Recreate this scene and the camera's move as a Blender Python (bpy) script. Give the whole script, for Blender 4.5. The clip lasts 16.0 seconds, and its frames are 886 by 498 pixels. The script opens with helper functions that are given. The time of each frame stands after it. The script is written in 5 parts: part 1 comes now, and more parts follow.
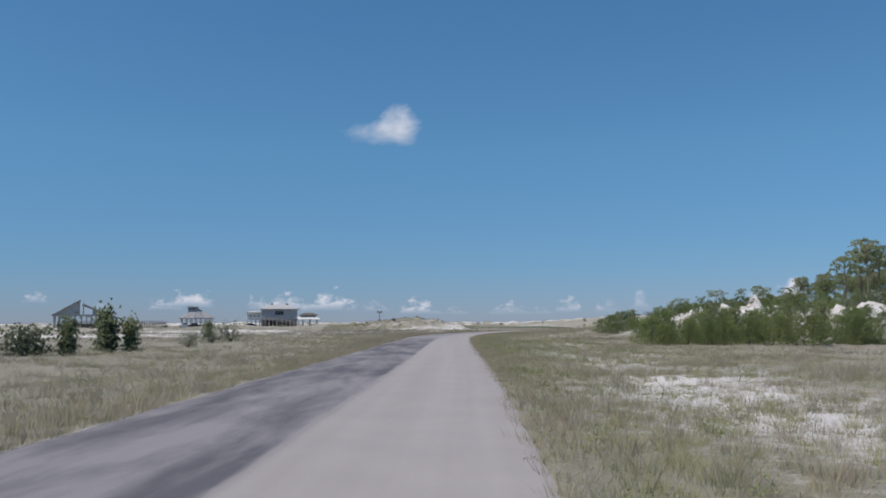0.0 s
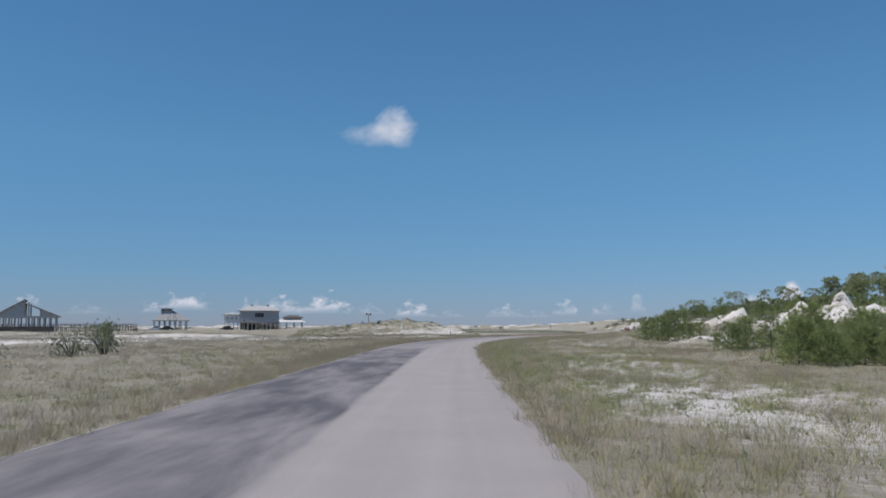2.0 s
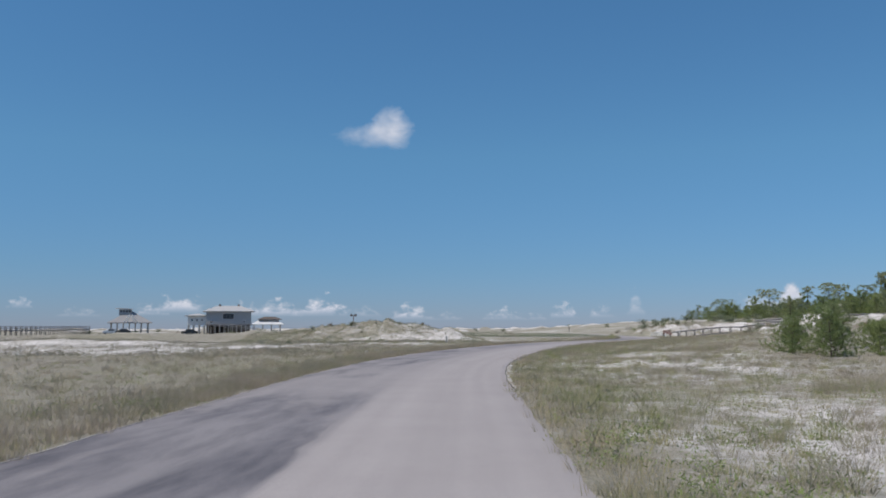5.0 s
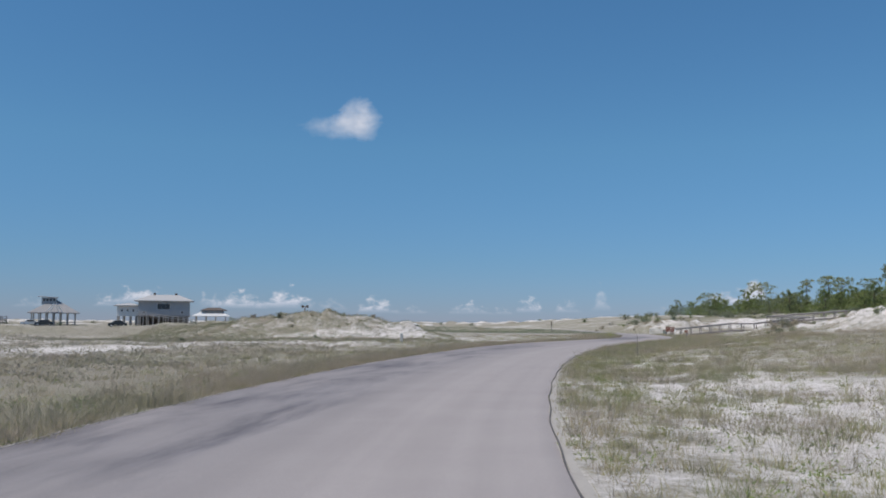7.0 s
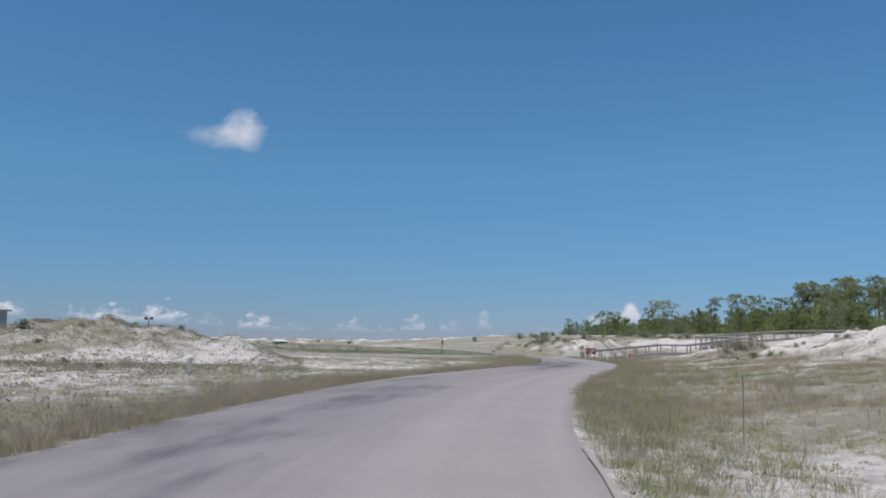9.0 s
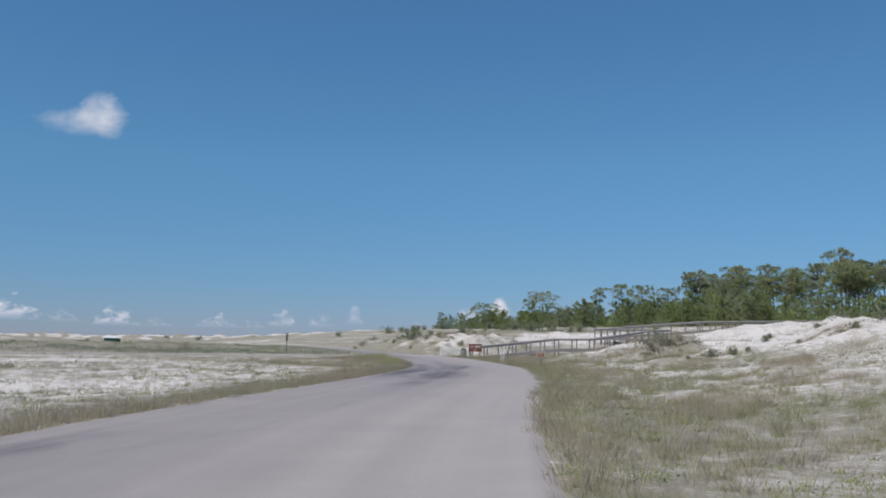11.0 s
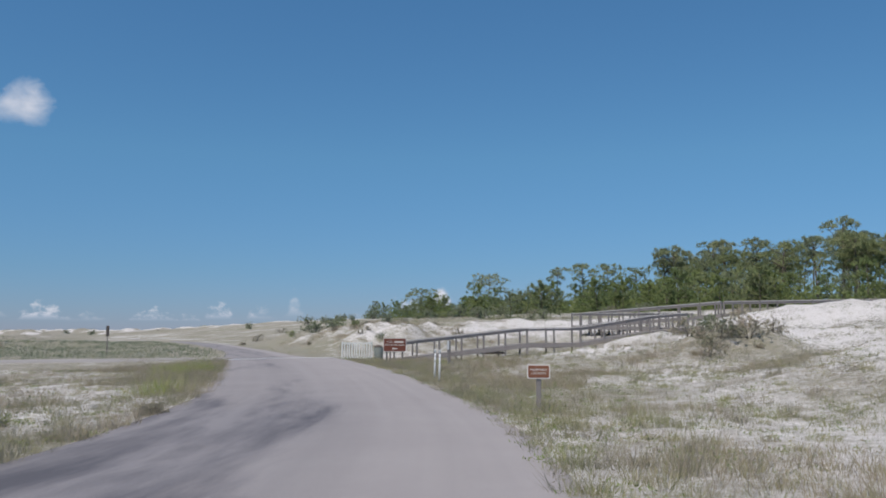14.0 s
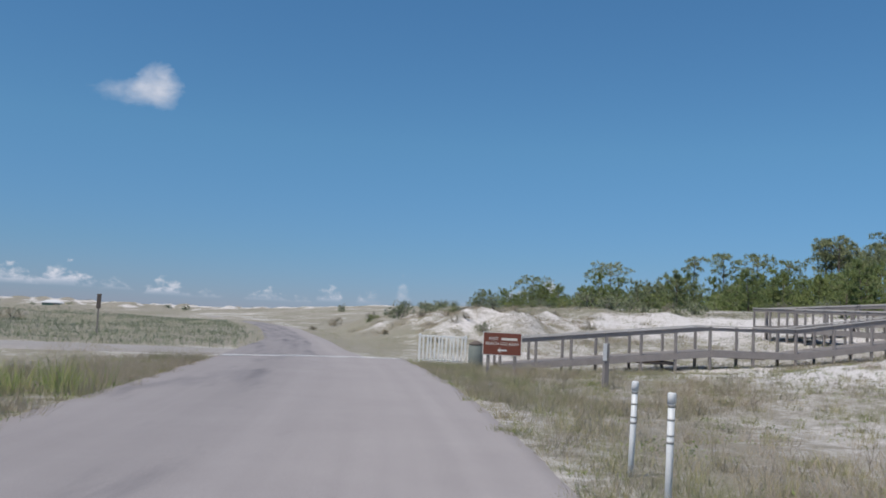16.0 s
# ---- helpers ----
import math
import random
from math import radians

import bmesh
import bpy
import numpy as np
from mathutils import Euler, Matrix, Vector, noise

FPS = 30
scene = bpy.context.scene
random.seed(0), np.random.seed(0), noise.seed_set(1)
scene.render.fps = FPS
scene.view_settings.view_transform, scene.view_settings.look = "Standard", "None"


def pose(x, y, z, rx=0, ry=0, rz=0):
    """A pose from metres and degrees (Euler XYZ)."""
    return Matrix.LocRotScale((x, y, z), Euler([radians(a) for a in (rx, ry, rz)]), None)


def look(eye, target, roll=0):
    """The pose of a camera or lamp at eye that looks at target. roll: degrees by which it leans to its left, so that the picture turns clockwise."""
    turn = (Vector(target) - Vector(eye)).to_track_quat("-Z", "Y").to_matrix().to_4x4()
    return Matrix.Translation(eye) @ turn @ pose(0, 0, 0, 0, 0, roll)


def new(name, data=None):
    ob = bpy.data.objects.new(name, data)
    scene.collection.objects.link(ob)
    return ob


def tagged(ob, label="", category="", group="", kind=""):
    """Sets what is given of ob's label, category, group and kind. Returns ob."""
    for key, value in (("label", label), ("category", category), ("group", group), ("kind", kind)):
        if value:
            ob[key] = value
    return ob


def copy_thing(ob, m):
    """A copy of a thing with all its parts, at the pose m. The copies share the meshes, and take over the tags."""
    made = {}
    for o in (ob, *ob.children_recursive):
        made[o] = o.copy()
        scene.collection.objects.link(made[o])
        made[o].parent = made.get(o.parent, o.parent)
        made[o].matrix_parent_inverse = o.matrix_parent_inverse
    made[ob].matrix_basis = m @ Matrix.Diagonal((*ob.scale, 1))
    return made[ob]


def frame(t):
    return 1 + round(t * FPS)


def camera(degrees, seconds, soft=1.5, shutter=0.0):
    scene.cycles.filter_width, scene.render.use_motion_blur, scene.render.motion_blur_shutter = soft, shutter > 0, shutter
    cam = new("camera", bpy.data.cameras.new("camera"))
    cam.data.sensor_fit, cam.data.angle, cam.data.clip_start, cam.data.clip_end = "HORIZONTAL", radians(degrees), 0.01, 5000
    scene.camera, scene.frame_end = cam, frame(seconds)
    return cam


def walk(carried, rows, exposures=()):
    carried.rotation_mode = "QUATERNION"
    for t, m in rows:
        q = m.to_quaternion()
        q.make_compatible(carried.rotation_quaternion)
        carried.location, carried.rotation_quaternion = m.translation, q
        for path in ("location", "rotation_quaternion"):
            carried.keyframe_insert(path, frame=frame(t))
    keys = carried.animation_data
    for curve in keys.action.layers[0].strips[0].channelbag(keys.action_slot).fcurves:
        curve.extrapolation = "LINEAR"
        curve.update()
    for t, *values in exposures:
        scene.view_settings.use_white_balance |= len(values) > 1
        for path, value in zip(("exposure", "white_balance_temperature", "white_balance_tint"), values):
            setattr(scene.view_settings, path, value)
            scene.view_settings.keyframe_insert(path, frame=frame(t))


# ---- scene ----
cam = camera(55.0, 16.0, soft=1.8)
PATH = [
    (0, (1.525, -13.486, 1.517), (1.519, -11.493, 1.689), -0.15),
    (0.5, (1.547, -6.442, 1.527), (1.538, -4.45, 1.705), -0.55),
    (1, (1.557, 0.415, 1.502), (1.552, 2.408, 1.672), -0.35),
    (1.5, (1.58, 6.83, 1.49), (1.584, 8.822, 1.665), -0.85),
    (2, (1.727, 12.847, 1.477), (1.73, 14.839, 1.657), -0.05),
    (2.5, (1.842, 19.014, 1.496), (1.847, 21.006, 1.673), -0.05),
    (3, (1.957, 25.188, 1.494), (1.962, 27.181, 1.669), -0.35),
    (3.5, (2.022, 31.135, 1.498), (2.024, 33.127, 1.675), -0.65),
    (4, (2.105, 37.007, 1.493), (2.105, 38.999, 1.679), -0.35),
    (6.5, (2.757, 67.487, 1.507), (2.801, 69.478, 1.692), 0.5),
    (7, (3.225, 74.16, 1.508), (3.313, 76.151, 1.68), 0.4),
    (7.5, (3.864, 80.899, 1.509), (4.006, 82.885, 1.697), 0.5),
    (8, (4.772, 88.086, 1.502), (4.986, 90.067, 1.678), 0.6),
    (8.5, (5.711, 95.415, 1.49), (5.995, 97.386, 1.675), 0.8),
    (9, (6.947, 101.811, 1.494), (7.301, 103.767, 1.711), 1.1),
    (9.5, (8.547, 107.676, 1.492), (8.972, 109.619, 1.701), 1.3),
    (12, (17.461, 133.636, 1.456), (18.22, 135.474, 1.672), 0.7),
    (12.5, (19.567, 138.254, 1.493), (20.36, 140.077, 1.706), 0.7),
    (13, (21.657, 142.676, 1.511), (22.464, 144.493, 1.725), -0.0),
    (13.5, (23.691, 147.097, 1.518), (24.489, 148.92, 1.715), -0.2),
    (14, (25.713, 151.733, 1.521), (26.487, 153.567, 1.712), 0.1),
    (14.5, (27.672, 156.361, 1.519), (28.404, 158.214, 1.691), -0.1),
    (15, (29.288, 160.984, 1.517), (29.958, 162.862, 1.673), 1.6),
    (15.5, (30.641, 165.564, 1.511), (31.251, 167.462, 1.669), 2.6),
    (16, (32.076, 169.728, 1.455), (32.61, 171.649, 1.618), 2.9),
]
walk(cam, [(t, look(eye, target, roll)) for t, eye, target, roll in PATH])

# ---- light ----
SUN_EL, SUN_AZ = radians(58), radians(-118)      # azimuth from +y towards +x
world = bpy.data.worlds.new("sky")
scene.world = world
world.use_nodes = True
wn = world.node_tree
sky = wn.nodes.new("ShaderNodeTexSky")
sky.sky_type, sky.sun_disc = "NISHITA", False
sky.sun_elevation, sky.sun_rotation = SUN_EL, SUN_AZ
sky.air_density, sky.dust_density, sky.ozone_density, sky.altitude = 1.0, 0.0, 4.0, 0
wn.nodes["Background"].inputs["Strength"].default_value = 0.1
# sea haze: the sky's own tint, by height over the horizon
up = wn.nodes.new("ShaderNodeTexCoord")
split = wn.nodes.new("ShaderNodeSeparateXYZ")
wn.links.new(up.outputs["Generated"], split.inputs[0])
haze = wn.nodes.new("ShaderNodeValToRGB")
wn.links.new(split.outputs[2], haze.inputs[0])
stops = haze.color_ramp.elements
for e in range(2):
    stops.new(0.5)
for e, (at, c) in zip(stops, ((0.0, (0.335, 0.435, 0.775)), (0.07, (0.378, 0.555, 0.785)), (0.2, (0.505, 0.775, 0.89)), (0.45, (0.55, 0.91, 1.05)))):
    e.position, e.color = at, (*c, 1)
tint = wn.nodes.new("ShaderNodeMix")
tint.data_type, tint.blend_type = "RGBA", "MULTIPLY"
tint.inputs[0].default_value = 1.0
wn.links.new(sky.outputs[0], tint.inputs[6])
wn.links.new(haze.outputs[0], tint.inputs[7])
wn.links.new(tint.outputs[2], wn.nodes["Background"].inputs["Color"])
sun = new("sun", bpy.data.lights.new("sun", "SUN"))
sun.data.energy, sun.data.angle, sun.data.color = 3.7, radians(0.53), (1.0, 0.93, 0.83)
sun_way = Vector((math.sin(SUN_AZ) * math.cos(SUN_EL), math.cos(SUN_AZ) * math.cos(SUN_EL), math.sin(SUN_EL)))
sun.matrix_world = look(sun_way * 50, (0, 0, 0))


# ---- materials ----
class Mat:
    """A small helper round a node material."""

    def __init__(self, name, rough=0.8, metal=0.0, spec=0.3):
        self.m = bpy.data.materials.new(name)
        self.m.use_nodes = True
        self.t = self.m.node_tree
        self.b = self.t.nodes["Principled BSDF"]
        self.b.inputs["Roughness"].default_value = rough
        self.b.inputs["Metallic"].default_value = metal
        self.b.inputs["Specular IOR Level"].default_value = spec

    def node(self, kind, **inputs):
        n = self.t.nodes.new("ShaderNode" + kind)
        for k, v in inputs.items():
            self.put(n, k.replace("_", " "), v)
        return n

    def put(self, n, k, v):
        sock = n.inputs[int(k)] if k.isdigit() else n.inputs[k]
        if isinstance(v, bpy.types.NodeSocket):
            self.t.links.new(v, sock)
        else:
            sock.default_value = v

    def place(self, generated=False):
        return self.node("TexCoord").outputs["Object" if not generated else "Generated"]

    def noise(self, scale, detail=4.0, rough=0.6, at=None, warp=0.0):
        n = self.node("TexNoise", Scale=scale, Detail=detail, Roughness=rough, Distortion=warp)
        self.t.links.new(at or self.place(), n.inputs["Vector"])
        return n.outputs["Fac"]

    def ramp(self, fac, *stops):
        n = self.node("ValToRGB")
        self.t.links.new(fac, n.inputs[0])
        e = n.color_ramp.elements
        while len(e) < len(stops):
            e.new(0.5)
        for one, (at, col) in zip(e, stops):
            one.position, one.color = at, (*col, 1) if len(col) == 3 else col
        return n.outputs["Color"]

    def mix(self, fac, a, b, kind="MIX"):
        n = self.node("Mix")
        n.data_type, n.blend_type = "RGBA", kind
        for k, v in ((0, fac), (6, a), (7, b)):
            if isinstance(v, bpy.types.NodeSocket):
                self.t.links.new(v, n.inputs[k])
            else:
                n.inputs[k].default_value = (*v, 1) if isinstance(v, tuple) and len(v) == 3 else v
        return n.outputs[2]

    def math(self, kind, a, b=0.0):
        n = self.node("Math")
        n.operation = kind
        for k, v in ((0, a), (1, b)):
            if isinstance(v, bpy.types.NodeSocket):
                self.t.links.new(v, n.inputs[k])
            else:
                n.inputs[k].default_value = v
        return n.outputs[0]

    def attr(self, name):
        n = self.node("Attribute")
        n.attribute_name = name
        return n

    def bump(self, height, strength=0.3, dist=0.02):
        n = self.node("Bump", Strength=strength, Distance=dist, Height=height)
        self.t.links.new(n.outputs[0], self.b.inputs["Normal"])

    def col(self, c):
        self.put(self.b, "Base Color", c if isinstance(c, bpy.types.NodeSocket) else (*c, 1))
        return self


def mottled(name, a, b, scale=3.0, rough=0.8, fine=40.0, bump=0.2, dist=0.01, metal=0.0, spec=0.3, shade=0.85):
    """Two colours in large blotches, with fine grain over them."""
    k = Mat(name, rough, metal, spec)
    c = k.mix(k.noise(scale), a, b)
    g = k.ramp(k.noise(fine, 6), (0.3, (shade,) * 3), (0.7, (1.0,) * 3))
    k.col(k.mix(1.0, c, g, "MULTIPLY"))
    if bump:
        k.bump(k.noise(fine, 6), bump, dist)
    return k.m


def plant(name, dark, light, dry=None, rough=0.6, lift=0.55, thin=0.3):
    """Leaves: a colour of its own for each leaf, and normals softened towards the sky."""
    k = Mat(name, rough, 0, 0.15)
    geo = k.node("NewGeometry")
    isl = geo.outputs["Random Per Island"]
    ob = k.node("ObjectInfo").outputs["Random"]
    c = k.mix(isl, dark, light)
    if dry:
        c = k.mix(k.math("GREATER_THAN", isl, 0.75), c, dry)
    # larger drifts of greener and browner growth
    c = k.mix(1.0, c, k.ramp(k.noise(0.22, 4, 0.6), (0.35, (0.86, 0.9, 0.82)), (0.65, (1.12, 1.06, 1.08))), "MULTIPLY")
    tone = k.ramp(ob, (0.0, (0.82, 0.86, 0.86)), (1.0, (1.12, 1.08, 1.0)))
    c = k.mix(1.0, c, tone, "MULTIPLY")
    k.col(c)
    turn = k.node("VectorMath")
    turn.operation = "SCALE"
    k.t.links.new(geo.outputs["Normal"], turn.inputs[0])
    turn.inputs["Scale"].default_value = 1 - lift
    add = k.node("VectorMath")
    k.t.links.new(turn.outputs[0], add.inputs[0])
    add.inputs[1].default_value = (0, 0, lift)
    even = k.node("VectorMath")
    even.operation = "NORMALIZE"
    k.t.links.new(add.outputs[0], even.inputs[0])
    k.t.links.new(even.outputs[0], k.b.inputs["Normal"])
    tr = k.node("BsdfTranslucent")
    k.put(tr, "Color", c)
    mx = k.node("MixShader")
    mx.inputs[0].default_value = thin
    k.t.links.new(k.b.outputs[0], mx.inputs[1])
    k.t.links.new(tr.outputs[0], mx.inputs[2])
    k.t.links.new(mx.outputs[0], k.t.nodes["Material Output"].inputs["Surface"])
    return k.m


def ground_material():
    """White quartz sand with grass litter; 'cover' holds how much grows there."""
    k = Mat("sand_and_turf", 0.95, 0, 0.1)
    cover = k.attr("cover").outputs["Fac"]
    sand = k.mix(k.noise(0.25, 5), (0.605, 0.565, 0.54), (0.745, 0.705, 0.68))
    sand = k.mix(1.0, sand, k.ramp(k.noise(5, 7, 0.7), (0.3, (0.74, 0.71, 0.68)), (0.5, (1, 1, 1))), "MULTIPLY")
    # dead leaves, twigs and seedlings strewn over the sand
    sand = k.mix(k.ramp(k.noise(11, 5, 0.75), (0.585, (0, 0, 0)), (0.64, (0.85,) * 3)), sand, (0.27, 0.245, 0.19))
    litter = k.mix(k.noise(1.3, 7, 0.7), (0.245, 0.226, 0.183), (0.43, 0.39, 0.328))
    litter = k.mix(k.math("MULTIPLY", k.ramp(k.noise(0.08, 3), (0.4, (0, 0, 0)), (0.65, (1, 1, 1))), 0.6), litter, (0.268, 0.256, 0.178))
    litter = k.mix(1.0, litter, k.ramp(k.noise(16, 5, 0.75), (0.35, (0.7, 0.7, 0.7)), (0.65, (1.15, 1.15, 1.15))), "MULTIPLY")
    spots = k.math("ADD", k.math("MULTIPLY", k.noise(0.9, 8, 0.72), 0.5), k.math("MULTIPLY", k.noise(4.5, 8, 0.8), 0.5))
    edge = k.math("SUBTRACT", k.math("ADD", cover, k.math("MULTIPLY", k.math("SUBTRACT", spots, 0.5), 2.9)), 0.5)
    mask = k.ramp(k.math("ADD", k.math("MULTIPLY", edge, 1.6), 0.5), (0.1, (0, 0, 0)), (0.9, (1, 1, 1)))
    k.col(k.mix(mask, sand, litter))
    k.bump(k.math("ADD", k.noise(3, 8, 0.7), k.math("MULTIPLY", k.noise(18, 5), 0.4)), 0.8, 0.1)
    return k.m


def road_material():
    """Worn asphalt: 'tar' holds where the old dark coat lies."""
    k = Mat("worn_asphalt", 0.9, 0, 0.2)
    tar = k.attr("tar").outputs["Fac"]
    at = k.node("Mapping")
    at.inputs["Scale"].default_value = (0.17, 0.7, 1)
    k.t.links.new(k.attr("strip").outputs["Vector"], at.inputs["Vector"])
    streak = k.noise(0.9, 7, 0.6, at.outputs[0], 0.35)
    pale = k.mix(k.noise(0.5, 5), (0.335, 0.30, 0.295), (0.42, 0.38, 0.37))
    pale = k.mix(1.0, pale, k.ramp(tar, (0.0, (1, 1, 1)), (0.4, (0.80, 0.81, 0.83))), "MULTIPLY")
    dark = k.mix(k.ramp(k.noise(1.1, 6, 0.6, at.outputs[0], 0.2), (0.38, (0, 0, 0)), (0.62, (1, 1, 1))), (0.12, 0.114, 0.128), (0.27, 0.25, 0.258))
    edge = k.math("ADD", tar, k.math("MULTIPLY", k.math("SUBTRACT", streak, 0.5), 1.35))
    mask = k.ramp(edge, (0.36, (0, 0, 0)), (0.66, (1, 1, 1)))
    c = k.mix(mask, pale, dark)
    grit = k.noise(90, 4, 0.7)
    c = k.mix(1.0, c, k.ramp(grit, (0.3, (0.82,) * 3), (0.7, (1.08,) * 3)), "MULTIPLY")
    # long faint wheel tracks and patches
    at2 = k.node("Mapping")
    at2.inputs["Scale"].default_value = (0.02, 1.6, 1)
    k.t.links.new(k.attr("strip").outputs["Vector"], at2.inputs["Vector"])
    c = k.mix(1.0, c, k.ramp(k.noise(1, 3, 0.5, at2.outputs[0]), (0.3, (0.93,) * 3), (0.7, (1.05,) * 3)), "MULTIPLY")
    k.col(c)
    k.bump(grit, 0.35, 0.006)
    return k.m


GROUND, ROAD = ground_material(), road_material()
CONCRETE = mottled("old_concrete", (0.36, 0.33, 0.30), (0.50, 0.465, 0.43), 1.2, 0.9, 30)
CRACK = mottled("joint_filler", (0.09, 0.085, 0.085), (0.15, 0.14, 0.14), 4, 0.9, 30)
PALE_PAINT = mottled("worn_line_paint", (0.45, 0.42, 0.40), (0.66, 0.63, 0.60), 6, 0.8, 60)
GREY_WOOD = mottled("weathered_wood", (0.20, 0.18, 0.17), (0.32, 0.29, 0.275), 2.5, 0.9, 25, 0.4)
PALE_WOOD = mottled("bleached_wood", (0.42, 0.39, 0.37), (0.56, 0.53, 0.5), 2.0, 0.9, 25, 0.4)
DARK_WOOD = mottled("dark_wood", (0.10, 0.08, 0.07), (0.18, 0.15, 0.13), 2.5, 0.9, 25, 0.4)
WHITE_PAINT = mottled("white_paint", (0.72, 0.71, 0.69), (0.82, 0.81, 0.8), 3, 0.5, 30, 0.1)
GREY_SIDING = mottled("grey_siding", (0.38, 0.39, 0.41), (0.46, 0.47, 0.48), 0.7, 0.7, 12, 0.1)
WHITE_SIDING = mottled("white_siding", (0.7, 0.69, 0.68), (0.8, 0.79, 0.78), 0.7, 0.6, 12, 0.1)
ROOFING = mottled("grey_roofing", (0.42, 0.41, 0.41), (0.54, 0.53, 0.52), 0.8, 0.6, 10, 0.1)
PAVILION_ROOF = mottled("weathered_shingles", (0.27, 0.265, 0.27), (0.37, 0.36, 0.36), 0.8, 0.7, 10, 0.2)
DARK_GLASS = mottled("dark_window", (0.03, 0.035, 0.045), (0.05, 0.055, 0.065), 2, 0.1, 10, 0, spec=0.6)
BROWN = mottled("brown_enamel", (0.175, 0.058, 0.038), (0.235, 0.085, 0.058), 5, 0.45, 60, 0.05)
FADED_BROWN = mottled("faded_brown_enamel", (0.21, 0.085, 0.048), (0.27, 0.115, 0.068), 5, 0.5, 60, 0.05)
CREAM = mottled("cream_enamel", (0.72, 0.68, 0.62), (0.8, 0.77, 0.72), 5, 0.5, 60, 0.05)
PVC = mottled("white_plastic", (0.66, 0.67, 0.68), (0.78, 0.79, 0.79), 6, 0.4, 50, 0.05)
TAPE_GREY = mottled("grey_tape", (0.2, 0.2, 0.19), (0.42, 0.42, 0.4), 14, 0.6, 60, 0.05)
BARK = mottled("pine_bark", (0.11, 0.085, 0.07), (0.24, 0.2, 0.175), 4, 0.95, 14, 0.8, 0.03)
PALE_BARK = mottled("grey_bark", (0.2, 0.18, 0.16), (0.34, 0.31, 0.28), 4, 0.95, 14, 0.8, 0.03)
CAR_DARK = mottled("dark_car_paint", (0.03, 0.035, 0.04), (0.045, 0.05, 0.055), 2, 0.25, 20, 0, spec=0.6)
CAR_WHITE = mottled("white_car_paint", (0.7, 0.7, 0.7), (0.78, 0.78, 0.78), 2, 0.25, 20, 0, spec=0.6)
RUBBER = mottled("tyre_rubber", (0.02, 0.02, 0.02), (0.04, 0.04, 0.04), 6, 0.9, 30, 0.1)
GREEN_PAINT = mottled("green_paint", (0.03, 0.13, 0.1), (0.05, 0.17, 0.13), 3, 0.5, 20, 0.1)
YELLOW = mottled("faded_yellow_paint", (0.6, 0.5, 0.2), (0.7, 0.6, 0.3), 3, 0.5, 20, 0.1)
DUST_SAND = mottled("trodden_track", (0.30, 0.275, 0.26), (0.42, 0.39, 0.37), 0.5, 0.95, 8, 0.4, 0.03)
NEEDLE = plant("pine_needles", (0.200, 0.240, 0.126), (0.392, 0.442, 0.236), lift=0.6, thin=0.5)
# distance haze put into the leaf colour: paler and greyer than NEEDLE
NEEDLE_HAZED = plant("hazed_pine_needles", (0.222, 0.258, 0.160), (0.405, 0.452, 0.282), lift=0.6, thin=0.5)
YOUNG = plant("young_pine_needles", (0.156, 0.207, 0.088), (0.316, 0.378, 0.160), lift=0.55, thin=0.45)
OAK = plant("scrub_leaves", (0.170, 0.196, 0.127), (0.325, 0.352, 0.240), lift=0.45)
GRASS = plant("dry_grass", (0.290, 0.260, 0.162), (0.496, 0.434, 0.304), (0.46, 0.405, 0.305), lift=0.6)
GREEN_GRASS = plant("green_grass", (0.236, 0.243, 0.122), (0.432, 0.425, 0.228), (0.40, 0.37, 0.24), lift=0.6)
DULL_GRASS = plant("grey_brown_grass", (0.265, 0.235, 0.200), (0.465, 0.415, 0.362), (0.31, 0.29, 0.19), lift=0.6)
WEED = plant("low_weeds", (0.201, 0.263, 0.089), (0.421, 0.476, 0.182), (0.34, 0.31, 0.18), lift=0.5)


# ---- mesh helpers ----
def mesh_of(name, verts, faces, mat, smooth=False):
    me = bpy.data.meshes.new(name)
    me.from_pydata([tuple(v) for v in verts], [], [tuple(f) for f in faces])
    for m in mat if isinstance(mat, (list, tuple)) else (mat,):
        me.materials.append(m)
    if smooth:
        me.polygons.foreach_set("use_smooth", [True] * len(me.polygons))
    me.update()
    return me


def tri_mesh(name, verts, faces, mat):
    """A mesh from arrays of places and of triangles."""
    verts, faces = np.asarray(verts, np.float32), np.asarray(faces, np.int32)
    n = faces.shape[1]
    me = bpy.data.meshes.new(name)
    me.vertices.add(len(verts))
    me.vertices.foreach_set("co", verts.ravel())
    me.loops.add(faces.size)
    me.loops.foreach_set("vertex_index", faces.ravel())
    me.polygons.add(len(faces))
    me.polygons.foreach_set("loop_start", np.arange(0, faces.size, n, dtype=np.int32))
    me.materials.append(mat)
    me.update(calc_edges=True)
    return me


def thing(name, at, label, category, group="", kind="", turn=0.0):
    ob = new(name)
    ob.matrix_basis = pose(*at, 0, 0, turn)
    return tagged(ob, label, category, group, kind)


def part(name, bm, mat, parent, label=""):
    """Links a bmesh, or a mesh, as one mesh object under a thing or a part."""
    if isinstance(bm, bmesh.types.BMesh):
        me = bpy.data.meshes.new(name)
        bm.to_mesh(me)
        bm.free()
        me.materials.append(mat)
    else:
        me = bm
    ob = new(name, me)
    ob.parent = parent
    return tagged(ob, label)


